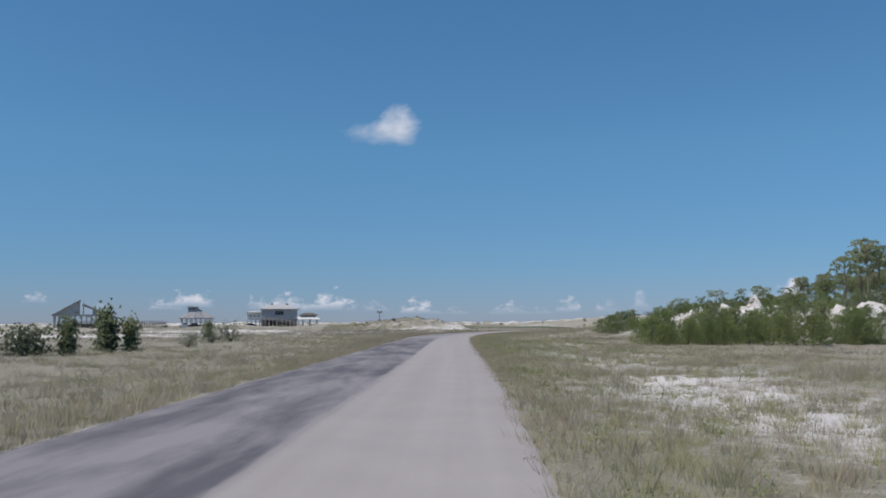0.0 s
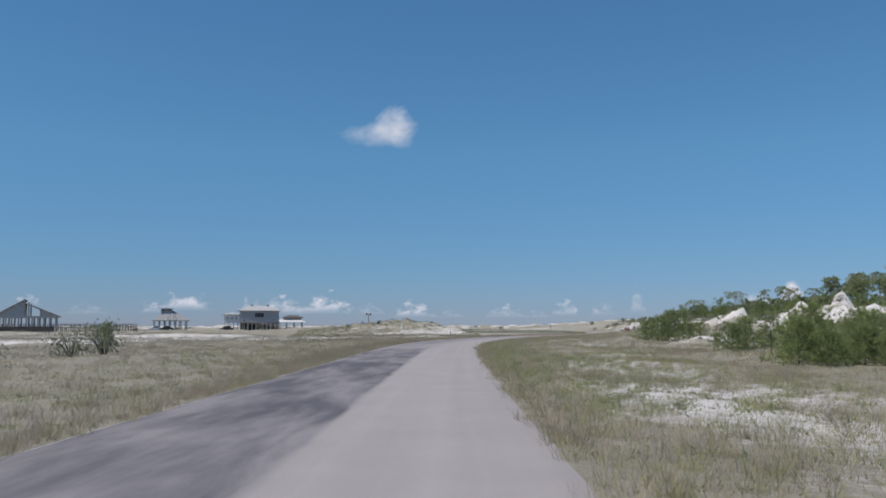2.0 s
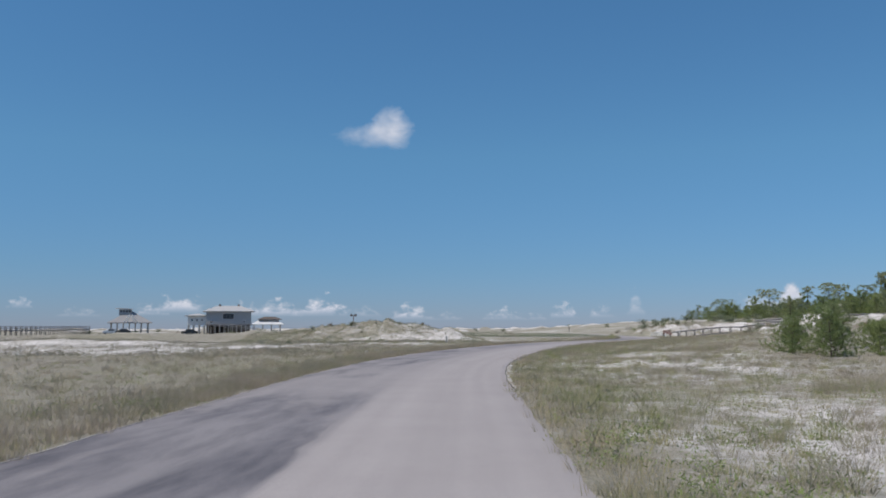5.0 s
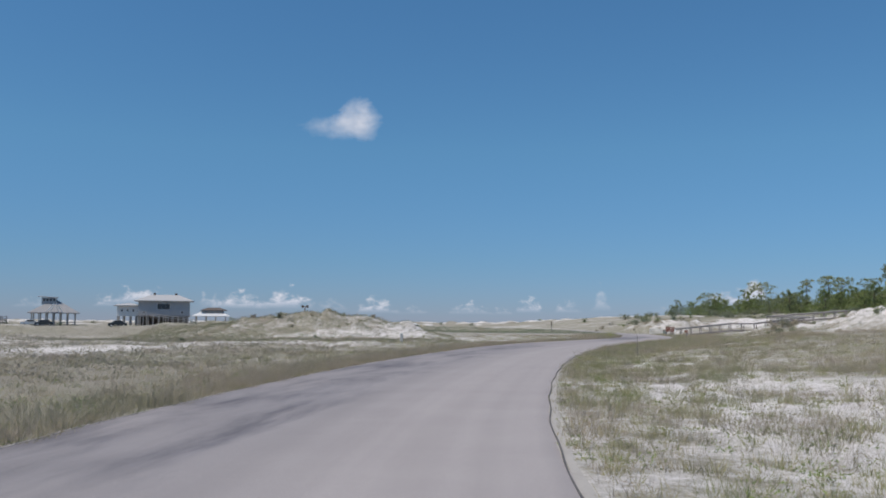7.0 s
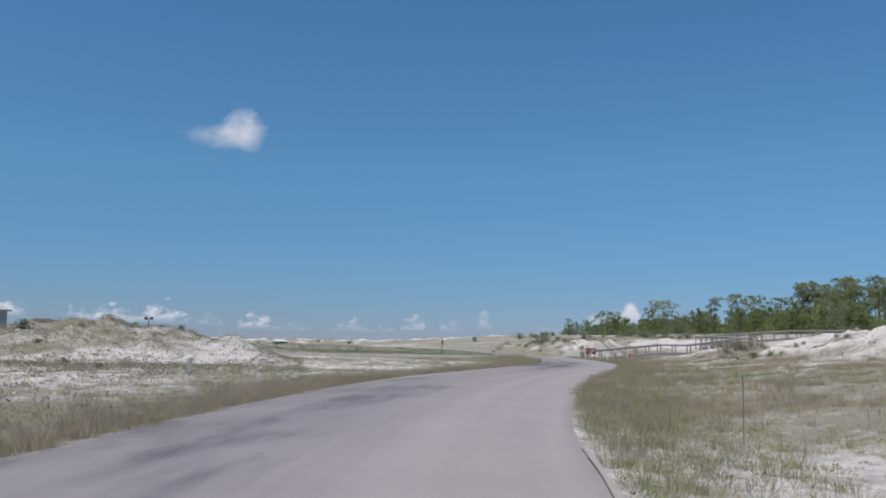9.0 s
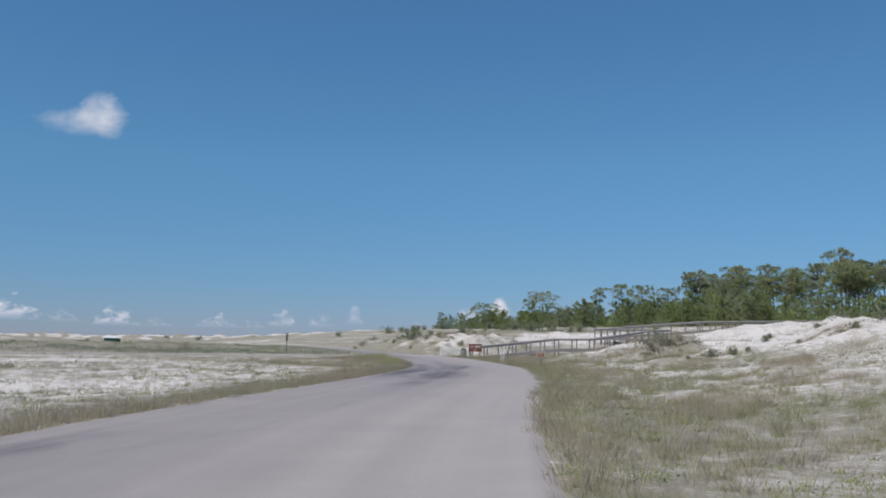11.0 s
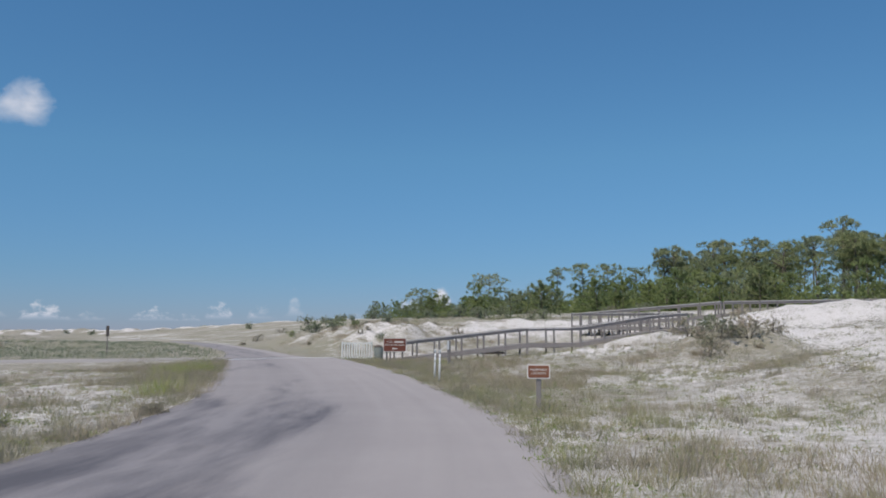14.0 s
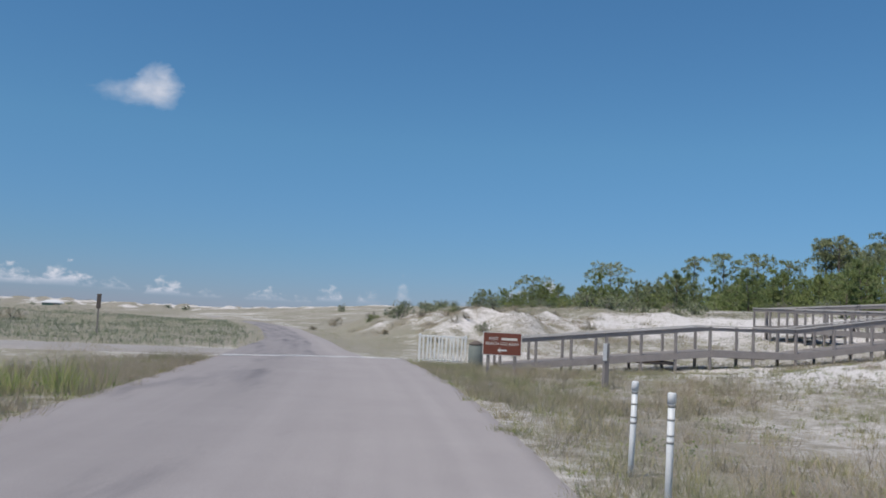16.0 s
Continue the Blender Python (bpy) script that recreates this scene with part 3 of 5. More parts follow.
border = edge_l[(edge_l[:, 1] > -14) & (edge_l[:, 1] < 128)]
bd = np.gradient(border, axis=0)
bn = np.stack([bd[:, 1], -bd[:, 0]], 1) / np.hypot(*bd.T)[:, None]
wobble = np.sin(np.arange(len(border)) * 0.83) * np.sin(np.arange(len(border)) * 0.31)
ribbon("road_edge", border + bn * (0.03 + 0.03 * wobble)[:, None], 0.018 + 0.03 * np.abs(wobble), 0.006, CONCRETE, "pale crumbled edge of the asphalt", category="road edge")
line_a = np.stack([np.linspace(0.95, 3.35, 12), np.linspace(49.8, 50.65, 12)], 1)
ribbon("joint_line", line_a, 0.085 + 0.02 * np.sin(np.arange(12) * 2.3), 0.004 + 0.03 * (1 - np.linspace(0.25, 1.0, 12) ** 2), PALE_PAINT, "pale filled joint across the lane", category="road marking")
seam = np.stack([np.linspace(32.7, 38.7, 20), np.linspace(197.0, 198.6, 20) + 0.12 * np.sin(np.arange(20))], 1)
ribbon("seam", seam, 0.26 + 0.07 * np.sin(np.arange(20) * 1.7), 0.008 + 0.03 * (1 - np.linspace(-1, 1, 20) ** 2), WHITE_PAINT, "pale concrete seam between two road surfaces", category="road marking")


# ---- clouds ----
def cloud_material(seed, aspect, soft, bright, low):
    """A soft-edged sheet of vapour far off: a round puff, or a flat-bottomed bank with billowing tops."""
    k = Mat("cloud_vapour")
    uv = k.place(True)
    sep = k.node("SeparateXYZ")
    k.t.links.new(uv, sep.inputs[0])
    at = k.node("Mapping")
    at.inputs["Location"].default_value = (seed * 3.7, 0, seed * 1.3)
    at.inputs["Scale"].default_value = (aspect, 1, 1)
    k.t.links.new(uv, at.inputs["Vector"])
    u, v = k.math("SUBTRACT", sep.outputs[0], 0.5), sep.outputs[2]
    n = k.noise(2.4 if low else 2.6, 7, 0.58, at.outputs[0], 0.25)
    uu = k.math("MULTIPLY", u, u)
    if low:
        dome = k.math("SUBTRACT", k.math("SUBTRACT", 0.42, k.math("MULTIPLY", uu, 2.6)), k.math("MULTIPLY", v, 0.72))
        body = k.math("ADD", dome, k.math("MULTIPLY", k.math("SUBTRACT", n, 0.5), 1.5))
        body = k.math("MINIMUM", body, k.math("MULTIPLY", k.math("SUBTRACT", v, 0.04), 1.6))
        side = k.math("SUBTRACT", 0.5, k.math("ABSOLUTE", u))
        body = k.math("MINIMUM", body, k.math("MULTIPLY", side, 2.0))
    else:
        w = k.math("SUBTRACT", v, 0.46)
        r = k.math("SQRT", k.math("ADD", uu, k.math("MULTIPLY", w, w)))
        body = k.math("SUBTRACT", k.math("ADD", k.math("MULTIPLY", k.math("SUBTRACT", n, 0.5), 0.42), 0.37), r)
    alpha = k.ramp(body, (0.0, (0, 0, 0)), (soft, (bright,) * 3))
    tone = k.ramp(k.math("ADD", v, k.math("MULTIPLY", k.math("SUBTRACT", n, 0.5), 0.8)), (0.1, (0.46, 0.52, 0.64)), (0.65, (0.75, 0.75, 0.81)))
    em, tr, mx = k.node("Emission", Color=tone), k.node("BsdfTransparent"), k.node("MixShader")
    k.t.links.new(alpha, mx.inputs[0])
    k.t.links.new(tr.outputs[0], mx.inputs[1])
    k.t.links.new(em.outputs[0], mx.inputs[2])
    k.t.links.new(mx.outputs[0], k.t.nodes["Material Output"].inputs["Surface"])
    return k.m


# azimuth, height of the middle (of the base for the low banks), breadth and depth in degrees, softness, density
CLOUDS = [(-3.3, 13.6, 3.9, 4.1, 0.30, 0.80), (-4.0, 13.2, 3.8, 3.0, 0.34, 0.55), (-5.3, 13.0, 5.0, 2.3, 0.45, 0.40),
          (-17.2, 0.9, 4.6, 2.2, 0.34, 0.9), (-19.0, 0.8, 3.2, 1.1, 0.4, 0.6), (-26.4, 1.2, 2.0, 1.3, 0.4, 0.6), (-23.0, 0.7, 3.6, 0.9, 0.5, 0.4), (-12.9, 0.8, 2.2, 1.5, 0.4, 0.55),
          (-11.0, 0.7, 4.6, 1.9, 0.34, 0.85), (-8.0, 0.7, 5.4, 2.5, 0.30, 0.95), (-5.0, 0.7, 2.6, 1.2, 0.45, 0.5), (-1.9, 0.5, 3.8, 1.7, 0.34, 0.8), (0.4, 0.5, 3.0, 0.9, 0.5, 0.45),
          (4.2, 0.5, 3.8, 1.3, 0.4, 0.65), (6.4, 0.5, 2.2, 0.8, 0.5, 0.4), (8.3, 0.6, 3.0, 1.6, 0.36, 0.75), (10.8, 0.6, 2.4, 1.5, 0.4, 0.6), (13.0, 0.7, 1.5, 2.3, 0.45, 0.5),
          (22.6, 1.0, 2.3, 3.6, 0.26, 0.95), (20.8, 0.9, 4.6, 2.2, 0.34, 0.8), (-31.0, 0.9, 5.0, 1.6, 0.4, 0.6), (17.5, 0.6, 3.0, 0.8, 0.5, 0.4)]
for n, (az, el, wide, tall, soft, dense) in enumerate(CLOUDS):
    far, low = 4300 + 12 * n, el < 5
    a, e = radians(az), radians(el + (tall / 2 if low else 0))
    w, h = far * radians(wide), far * radians(tall)
    c = Vector((math.sin(a) * math.cos(e), math.cos(a) * math.cos(e), math.sin(e))) * far + Vector((10, 80, 1.5))
    me = mesh_of("cloud", [(-w / 2, 0, -h / 2), (w / 2, 0, -h / 2), (w / 2, 0.5, h / 2), (-w / 2, 0.5, h / 2)], [(0, 1, 2, 3)], cloud_material(n + 1, wide / tall, soft, dense, low))
    ob = new("cloud", me)
    ob.matrix_basis = Matrix.Translation(c) @ pose(0, 0, 0, 0, 0, -az)
    tagged(ob, "low white bank of fair-weather cloud over the horizon" if low else "small white fair-weather cloud in blue sky", "cloud", "clouds", "structure")


# ---- foliage ----
def needles(r, centres, length, width, count, droop=0.0, ways=None, loose=0.75):
    """Tufts of pointed leaves round each centre: arrays of places and triangles."""
    c = np.repeat(np.asarray(centres, float), count, 0)
    n = len(c)
    d = r.normal(size=(n, 3))
    if ways is not None:
        d = d * loose + np.repeat(np.asarray(ways), count, 0)
    d[:, 2] += 0.25 - droop
    d /= np.linalg.norm(d, axis=1)[:, None]
    side = np.cross(d, r.normal(size=(n, 3)))
    side /= np.linalg.norm(side, axis=1)[:, None] + 1e-9
    ln = length * r.uniform(0.6, 1.3, (n, 1))
    wd = width * r.uniform(0.7, 1.3, (n, 1))
    base = c + d * ln * 0.1
    v = np.stack([base - side * wd / 2, base + side * wd / 2, c + d * ln], 1).reshape(-1, 3)
    return v, np.arange(3 * n).reshape(-1, 3)


def tall_pine(name, seed, high, clear, spread, mat, label, flat=1.0, lumps=11, bark=BARK, lean=0.0, tufts=24, blades=15, leaf=(0.50, 0.075)):
    """A slash pine: bent trunk, bare below, and a rounded crown of dense billows on bent limbs."""
    r = np.random.RandomState(seed)
    ob = new(name)
    bm = bmesh.new()
    bend = r.uniform(-1, 1, 2) * high * 0.03 + np.array([lean * high, 0])
    trunk = lambda u: Vector((float(bend[0] * u * u + 0.12 * math.sin(5 * u + seed)), float(bend[1] * u * u + 0.12 * math.sin(4 * u)), float(high * u)))
    tube(bm, [(trunk(u) - Vector((0, 0, 0.3)) if u == 0 else trunk(u), high * 0.014 * (1 - 0.75 * u) + 0.015) for u in np.linspace(0, 0.94, 7)], 6)
    cs, ws = [], []
    for k in range(lumps):
        v = (k + r.uniform(0.1, 0.9)) / lumps
        u = clear + (0.98 - clear) * v ** 0.8
        a = k * 2.4 + r.uniform(-0.5, 0.5)
        reach = float(spread * (0.35 + 0.65 * math.sin(math.pi * min(1.0, 0.22 + 0.72 * v))) * r.uniform(0.45, 1.0)) if k < lumps - 1 else 0.15 * spread
        out = Vector((math.cos(a), math.sin(a), 0))
        p0 = trunk(max(clear * 0.92, u - 0.10 * r.uniform(0.4, 1.2)))
        tip = trunk(min(u, 0.95)) + out * reach + Vector((0, 0, 0.12 * reach * flat))
        tube(bm, [(p0, 0.0055 * high), (p0.lerp(tip, 0.55) - Vector((0, 0, 0.06 * reach)), 0.004 * high), (tip, 0.02)], 4)
        big = float(spread * r.uniform(0.30, 0.46))
        way = r.normal(size=(tufts, 3))
        way /= np.linalg.norm(way, axis=1)[:, None]
        way[:, 2] = np.where(way[:, 2] < -0.35, -way[:, 2], way[:, 2])
        for d in way:
            q = r.uniform(0.55, 1.0)
            cs.append(tip + Vector((d[0] * big * q, d[1] * big * q, d[2] * big * 0.58 * q * flat)))
            ws.append(d * 0.9)
    part("trunk", bm, bark, ob)
    v, f = needles(r, cs, leaf[0], leaf[1], blades, 0, ws, 0.6)
    part("crown", tri_mesh("crown", v, f, mat), mat, ob)
    return tagged(ob, label, "tree")


def young_pine(name, seed, high, wide, mat, label, clumps=230, leaf=(0.34, 0.05), blades=14, bare=0.08, limbs=26):
    """A bushy young pine, leafy nearly to the ground, with candles on top."""
    r = np.random.RandomState(seed)
    ob = new(name)
    bm = bmesh.new()
    sway = r.uniform(-1, 1, 2) * 0.06 * high
    trunk = lambda u: Vector((float(sway[0] * u * u), float(sway[1] * u * u), float(high * u)))
    tube(bm, [(trunk(u) - Vector((0, 0, 0.2)) if u == 0 else trunk(u), 0.012 * high * (1 - 0.85 * u) + 0.008) for u in (0, 0.3, 0.6, 0.95)], 6)
    cs, ws = [], []
    for k in range(limbs):
        u = bare + (0.93 - bare) * (k / limbs) ** 1.1 + r.uniform(-0.02, 0.02)
        reach = float(wide * (1.0 - 0.74 * u ** 1.6) * r.uniform(0.55, 1.12))
        a = k * 2.4 + r.uniform(-0.4, 0.4)
        out = Vector((math.cos(a), math.sin(a), 0))
        p0 = trunk(max(u, 0.02))
        p2 = p0 + out * reach + Vector((0, 0, reach * (0.12 + 0.5 * u) * r.uniform(0.5, 1.3)))
        tube(bm, [(p0, 0.006 * high), (p0.lerp(p2, 0.6), 0.004 * high), (p2, 0.006)], 3)
        for q in range(max(2, clumps // limbs)):
            f = r.uniform(0.2, 1.05)
            c = p0.lerp(p2, f) + Vector(r.normal(size=3)) * 0.07 * wide
            c.z = max(c.z, 0.05)
            cs.append(c)
            ws.append(out * 0.6 + Vector((0, 0, 0.9)))
    part("trunk", bm, BARK, ob)
    for q in range(10):
        cs.append(trunk(0.9 + 0.012 * q))
        ws.append((0, 0, 0.9))
    v, f = needles(r, cs, leaf[0], leaf[1], blades, 0, ws, 0.6)
    part("crown", tri_mesh("crown", v, f, mat), mat, ob)
    return tagged(ob, label, "tree")


def shrub(name, seed, high, wide, mat, label, stems=9, clumps=130, leaf=(0.12, 0.06), blades=14, gap=0.35):
    """A scrub bush: several stems and uneven clumps of leaves."""
    r = np.random.RandomState(seed)
    ob = new(name)
    cs, lumps = [], []
    bm = bmesh.new()
    for k in range(stems):
        a, lean = r.uniform(0, 2 * math.pi), r.uniform(0.1, 1.0)
        tip = Vector((math.cos(a) * wide * 0.5 * lean, math.sin(a) * wide * 0.5 * lean, high * r.uniform(0.5, 0.95)))
        tube(bm, [((0.05 * math.cos(a), 0.05 * math.sin(a), -0.12), 0.02 * high + 0.006), (tip * 0.5 + Vector((0, 0, 0.1 * high)), 0.013 * high + 0.004), (tip, 0.005)], 5)
        lumps += [tip, tip * r.uniform(0.55, 0.8) + Vector((0, 0, 0.1 * high)), Vector((tip.x * 1.1, tip.y * 1.1, tip.z * r.uniform(0.3, 0.6))), Vector((tip.x * 0.8, tip.y * 0.8, 0.16 * high))]
    part("branching_stem", bm, PALE_BARK, ob)
    for k in range(clumps):
        c = lumps[r.randint(len(lumps))] + Vector(r.normal(size=3) * (0.13 * wide, 0.13 * wide, 0.11 * high))
        c.z = max(c.z, 0.06 * high)
        cs.append(c)
    v, f = needles(r, cs, leaf[0], leaf[1], blades, 0)
    part("crown", tri_mesh("crown", v, f, mat), mat, ob)
    return tagged(ob, label, "bush")


def set_down(ob, x, y, scale=1.0, turn=0.0, sink=0.0):
    ob.matrix_basis = pose(x, y, height(x, y) - sink, 0, 0, turn) @ Matrix.Scale(scale, 4)
    return ob


def stand_copy(proto, x, y, scale, turn, sink=0.0):
    return copy_thing(proto, pose(x, y, height(x, y) - sink, 0, 0, turn) @ Matrix.Scale(scale, 4))


rnd = random.Random(5)

# far pine wood on the ridge
PINE = "tall slash pine with a bare trunk and rounded crown"
tall = [tall_pine("pine_tree", 11, 11.6, 0.64, 2.6, NEEDLE_HAZED, PINE, 1.0, 11, tufts=20),
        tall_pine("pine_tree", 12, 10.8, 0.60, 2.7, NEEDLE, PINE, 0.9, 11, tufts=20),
        tall_pine("pine_tree", 13, 12.4, 0.68, 2.3, NEEDLE_HAZED, PINE, 1.1, 9, tufts=20),
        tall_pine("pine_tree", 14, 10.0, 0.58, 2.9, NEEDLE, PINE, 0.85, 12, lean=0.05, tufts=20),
        tall_pine("pine_tree", 15, 11.2, 0.66, 2.2, NEEDLE_HAZED, PINE, 1.1, 9, tufts=20)]
for p in tall:
    tagged(p, group="pine wood")
spots = []
for k in range(150):
    u = k / 149
    y = 284 - 112 * u + rnd.uniform(-5, 5)
    x = 125 + 12 * math.sin(2.2 * u) + rnd.uniform(-8, 14) + 16 * u
    spots.append((x, y))
for k in range(22):
    spots.append((124 + rnd.uniform(-8, 26), rnd.uniform(120, 180)))
for k, (x, y) in enumerate(spots):
    s = rnd.uniform(0.9, 1.2) * (0.92 if y > 262 else 0.99)
    if k < 5:
        set_down(tall[k], x, y, s, rnd.uniform(0, 360))
    else:
        stand_copy(tall[rnd.randrange(5)], x, y, s, rnd.uniform(0, 360))
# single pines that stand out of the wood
umbrella = tall_pine("pine_tree", 21, 9.4, 0.62, 5.2, NEEDLE_HAZED, "spreading flat-topped pine with several limbs", 0.6, 11)
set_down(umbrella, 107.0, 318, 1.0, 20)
low_umbrella = tall_pine("pine_tree", 22, 6.4, 0.45, 4.2, NEEDLE_HAZED, "low rounded pine at the edge of the wood", 0.7, 10)
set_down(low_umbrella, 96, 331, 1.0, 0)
thin = tall_pine("pine_tree", 23, 13.5, 0.80, 1.9, NEEDLE_HAZED, "thin lone pine with a tuft of a crown", 0.9, 5, PALE_BARK)
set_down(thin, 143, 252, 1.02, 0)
stand_copy(thin, 122, 440.8, 0.72, 140)
stand_copy(tall[4], 105.5, 287, 0.78, 70)
stand_copy(tall[3], 109.6, 276.6, 0.88, 70)
stand_copy(tall[1], 113, 290, 0.9, 10)
stand_copy(tall[1], 124, 185, 1.08, 210)
stand_copy(tall[3], 130, 176, 1.12, 110)
for x, y, k, s in ((89, 163, 0, 1.2), (93, 166, 1, 1.25), (97, 163, 2, 1.2), (92, 172, 3, 1.3), (100, 170, 4, 1.2), (87, 169, 1, 1.1), (104, 164, 0, 1.2), (96, 175, 2, 1.1), (102, 176, 3, 1.25)):
    stand_copy(tall[k], x, y, s, 40 * x)
stand_copy(tall[0], 112, 213, 0.92, 30)
stand_copy(tall[2], 119, 204, 0.92, 80)

# thicket of young pines before the wood
young = [young_pine("young_pine", 31, 3.9, 2.4, YOUNG, "bushy young pine with bright green needles", 160, (0.42, 0.065), 15, limbs=18, bare=0.02),
         young_pine("young_pine", 32, 3.4, 2.5, NEEDLE, "bushy young pine with dull green needles", 160, (0.42, 0.065), 15, limbs=18, bare=0.02),
         young_pine("young_pine", 33, 4.4, 2.2, YOUNG, "bushy young pine with bright green needles", 160, (0.42, 0.065), 15, limbs=18, bare=0.02),
         young_pine("young_pine", 34, 3.6, 2.6, NEEDLE_HAZED, "bushy young pine with grey-green needles", 160, (0.42, 0.065), 15, limbs=18, bare=0.02)]
for p in young:
    tagged(p, group="young pine thicket")
for k in range(230):
    u = k / 229
    y = 350 - 184 * u + rnd.uniform(-3, 3)
    x = 87 + 10 * math.sin(2.0 * u + 0.2) + rnd.uniform(0, 28) + 12 * max(0, u - 0.6) / 0.4
    s = rnd.uniform(0.95, 1.5) * (0.8 if y > 300 else 1)
    if k < 4:
        set_down(young[k], x, y, s, rnd.uniform(0, 360), 0.1)
    else:
        stand_copy(young[(0, 0, 2, 2, 1, 3)[rnd.randrange(6)]], x, y, s, rnd.uniform(0, 360), 0.1)

# low growth that closes the foot of the wood
r = np.random.RandomState(35)
u = r.uniform(0, 1, 1500)
hx, hy = 88 + 10 * np.sin(2.0 * u + 0.2) + r.uniform(0, 40, 1500) ** 1.0 + 30 * np.maximum(0, u - 0.6), 352 - 186 * u + r.uniform(-3, 3, 1500)
hz, size = heights(hx, hy), r.uniform(1.0, 2.2, 1500)
tuft_at = r.normal(size=(1500, 12, 3))
tuft_at /= np.linalg.norm(tuft_at, axis=2)[..., None]
tuft_at[..., 2] = np.abs(tuft_at[..., 2])
centre = (np.stack([hx, hy, hz], 1)[:, None] + tuft_at * size[:, None, None] * (1.25, 1.25, 1.5)).reshape(-1, 3)
v, f = needles(r, centre, 0.5, 0.13, 7, 0, tuft_at.reshape(-1, 3), 0.6)
tagged(new("undergrowth", tri_mesh("undergrowth", v, f, YOUNG)), "low green undergrowth at the foot of the pine wood", "undergrowth", kind="stuff")

# young pines beside the road
near = [young_pine("young_pine", 41, 3.9, 2.5, YOUNG, "dense young pine with bright green needles beside the field", 560, (0.34, 0.022), 22, 0.0, 34),
        young_pine("young_pine", 42, 2.9, 2.7, YOUNG, "low spreading young pine with bright green needles beside the field", 500, (0.34, 0.022), 22, 0.0, 30),
        young_pine("young_pine", 43, 4.8, 2.0, NEEDLE, "slender young pine with dull green needles beside the field", 420, (0.34, 0.022), 22, 0.12, 30)]
for p in near:
    tagged(p, group="young pines beside the field")
places = [(16.2, 47.6, 1, 0.62), (17.1, 46.6, 1, 0.72), (17.6, 49.4, 0, 0.62), (18.7, 47.2, 1, 0.85), (19.5, 49.8, 0, 0.76), (19.9, 46.4, 0, 0.70), (20.9, 48.4, 2, 0.62), (21.1, 51.0, 0, 0.86), (18.3, 52.4, 1, 0.8),
          (21.2, 47.0, 1, 0.9), (22.0, 49.6, 0, 0.95), (22.8, 46.6, 1, 1.0), (23.8, 48.6, 0, 0.92), (24.8, 46.2, 1, 1.05), (26.0, 47.8, 2, 0.98), (26.8, 45.4, 1, 1.1), (28.2, 47.4, 2, 1.02), (29.6, 45.6, 1, 1.1), (30.8, 47.6, 0, 1.05), (32.2, 45.8, 1, 1.2), (33.8, 47.2, 0, 1.15),
          (21.6, 53.4, 0, 0.95), (23.4, 51.0, 2, 0.9), (27.0, 50.6, 0, 1.08), (24.4, 55.0, 0, 1.05), (28.0, 56.0, 0, 1.15), (31.6, 55.4, 2, 1.1), (35.0, 55.0, 0, 1.2), (31.0, 50.4, 1, 1.1),
          (25.2, 52.0, 0, 1.02), (29.2, 52.4, 2, 1.05), (33.0, 52.0, 0, 1.1), (36.0, 49.0, 0, 1.2),
          (19.8, 66.0, 1, 0.95), (21.2, 67.8, 0, 0.9), (22.2, 66.0, 2, 0.85), (22.0, 76, 1, 0.55), (23.4, 70.5, 1, 0.7), (24.4, 66.0, 0, 0.7), (27.4, 69.8, 0, 0.8), (30.6, 66, 1, 0.9), (26.4, 73, 1, 0.8), (31.0, 75, 2, 0.8), (34.5, 70, 0, 0.9),
          (22.2, 92.4, 0, 0.95), (23.4, 94.6, 2, 0.9), (21.4, 95.2, 1, 0.9), (24.6, 92.2, 1, 0.9), (24.9, 98.8, 0, 1.05), (26.2, 99.6, 2, 0.95), (22.8, 98.6, 0, 0.8), (27.6, 98.2, 1, 0.8), (33.0, 88.6, 2, 0.9), (35.0, 86.4, 1, 0.9), (32.0, 84.0, 0, 0.8), (36, 104, 0, 0.85), (37.8, 84.5, 0, 0.8), (31, 118, 1, 0.55), (35.5, 90.5, 2, 0.75)]
used = set()
for x, y, kind, s in places:
    if kind not in used:
        used.add(kind)
        set_down(near[kind], x, y, s, rnd.uniform(0, 360))
    else:
        stand_copy(near[kind], x, y, s, rnd.uniform(0, 360))

# scrub on the left field, on the dunes and along the verge
oak = [shrub("shrub", 51, 1.45, 2.5, OAK, "dark rounded scrub oak in dry grass", 16, 620, (0.10, 0.055), 20),
       shrub("shrub", 52, 1.9, 1.3, NEEDLE_HAZED, "upright grey-green scrub bush in dry grass", 12, 520, (0.10, 0.045), 20),
       shrub("shrub", 53, 1.7, 2.3, OAK, "open scrub bush with bare twisted stems", 8, 320, (0.075, 0.022), 30)]
set_down(oak[0], -20.4, 31.0, 1.1)
set_down(oak[1], -17.9, 36.2, 1.38)
set_down(oak[2], -17.2, 61.0, 1.15)
stand_copy(oak[1], -17.1, 36.9, 0.75, 100)
stand_copy(oak[1], -19.0, 32.4, 0.8, 160)
stand_copy(oak[2], -17.0, 48.0, 0.62, 130)
stand_copy(oak[2], -18.4, 59.4, 0.8, 20)
stand_copy(oak[1], -24, 79, 0.7, 40)
bush = [shrub("shrub", 61, 0.75, 1.3, WEED, "low green bush on sand", 9, 130, (0.075, 0.03), 22),
        shrub("shrub", 62, 0.5, 1.0, OAK, "low dark cushion bush on white sand", 9, 120, (0.065, 0.03), 20),
        shrub("shrub", 63, 0.6, 1.2, DULL_GRASS, "low grey-brown brush on sand", 14, 120, (0.16, 0.016), 16)]
set_down(bush[0], 45.6, 165.5, 0.6)
set_down(bush[1], 43.5, 164.4, 0.9)
set_down(bush[2], 27.0, 168.4, 0.38)
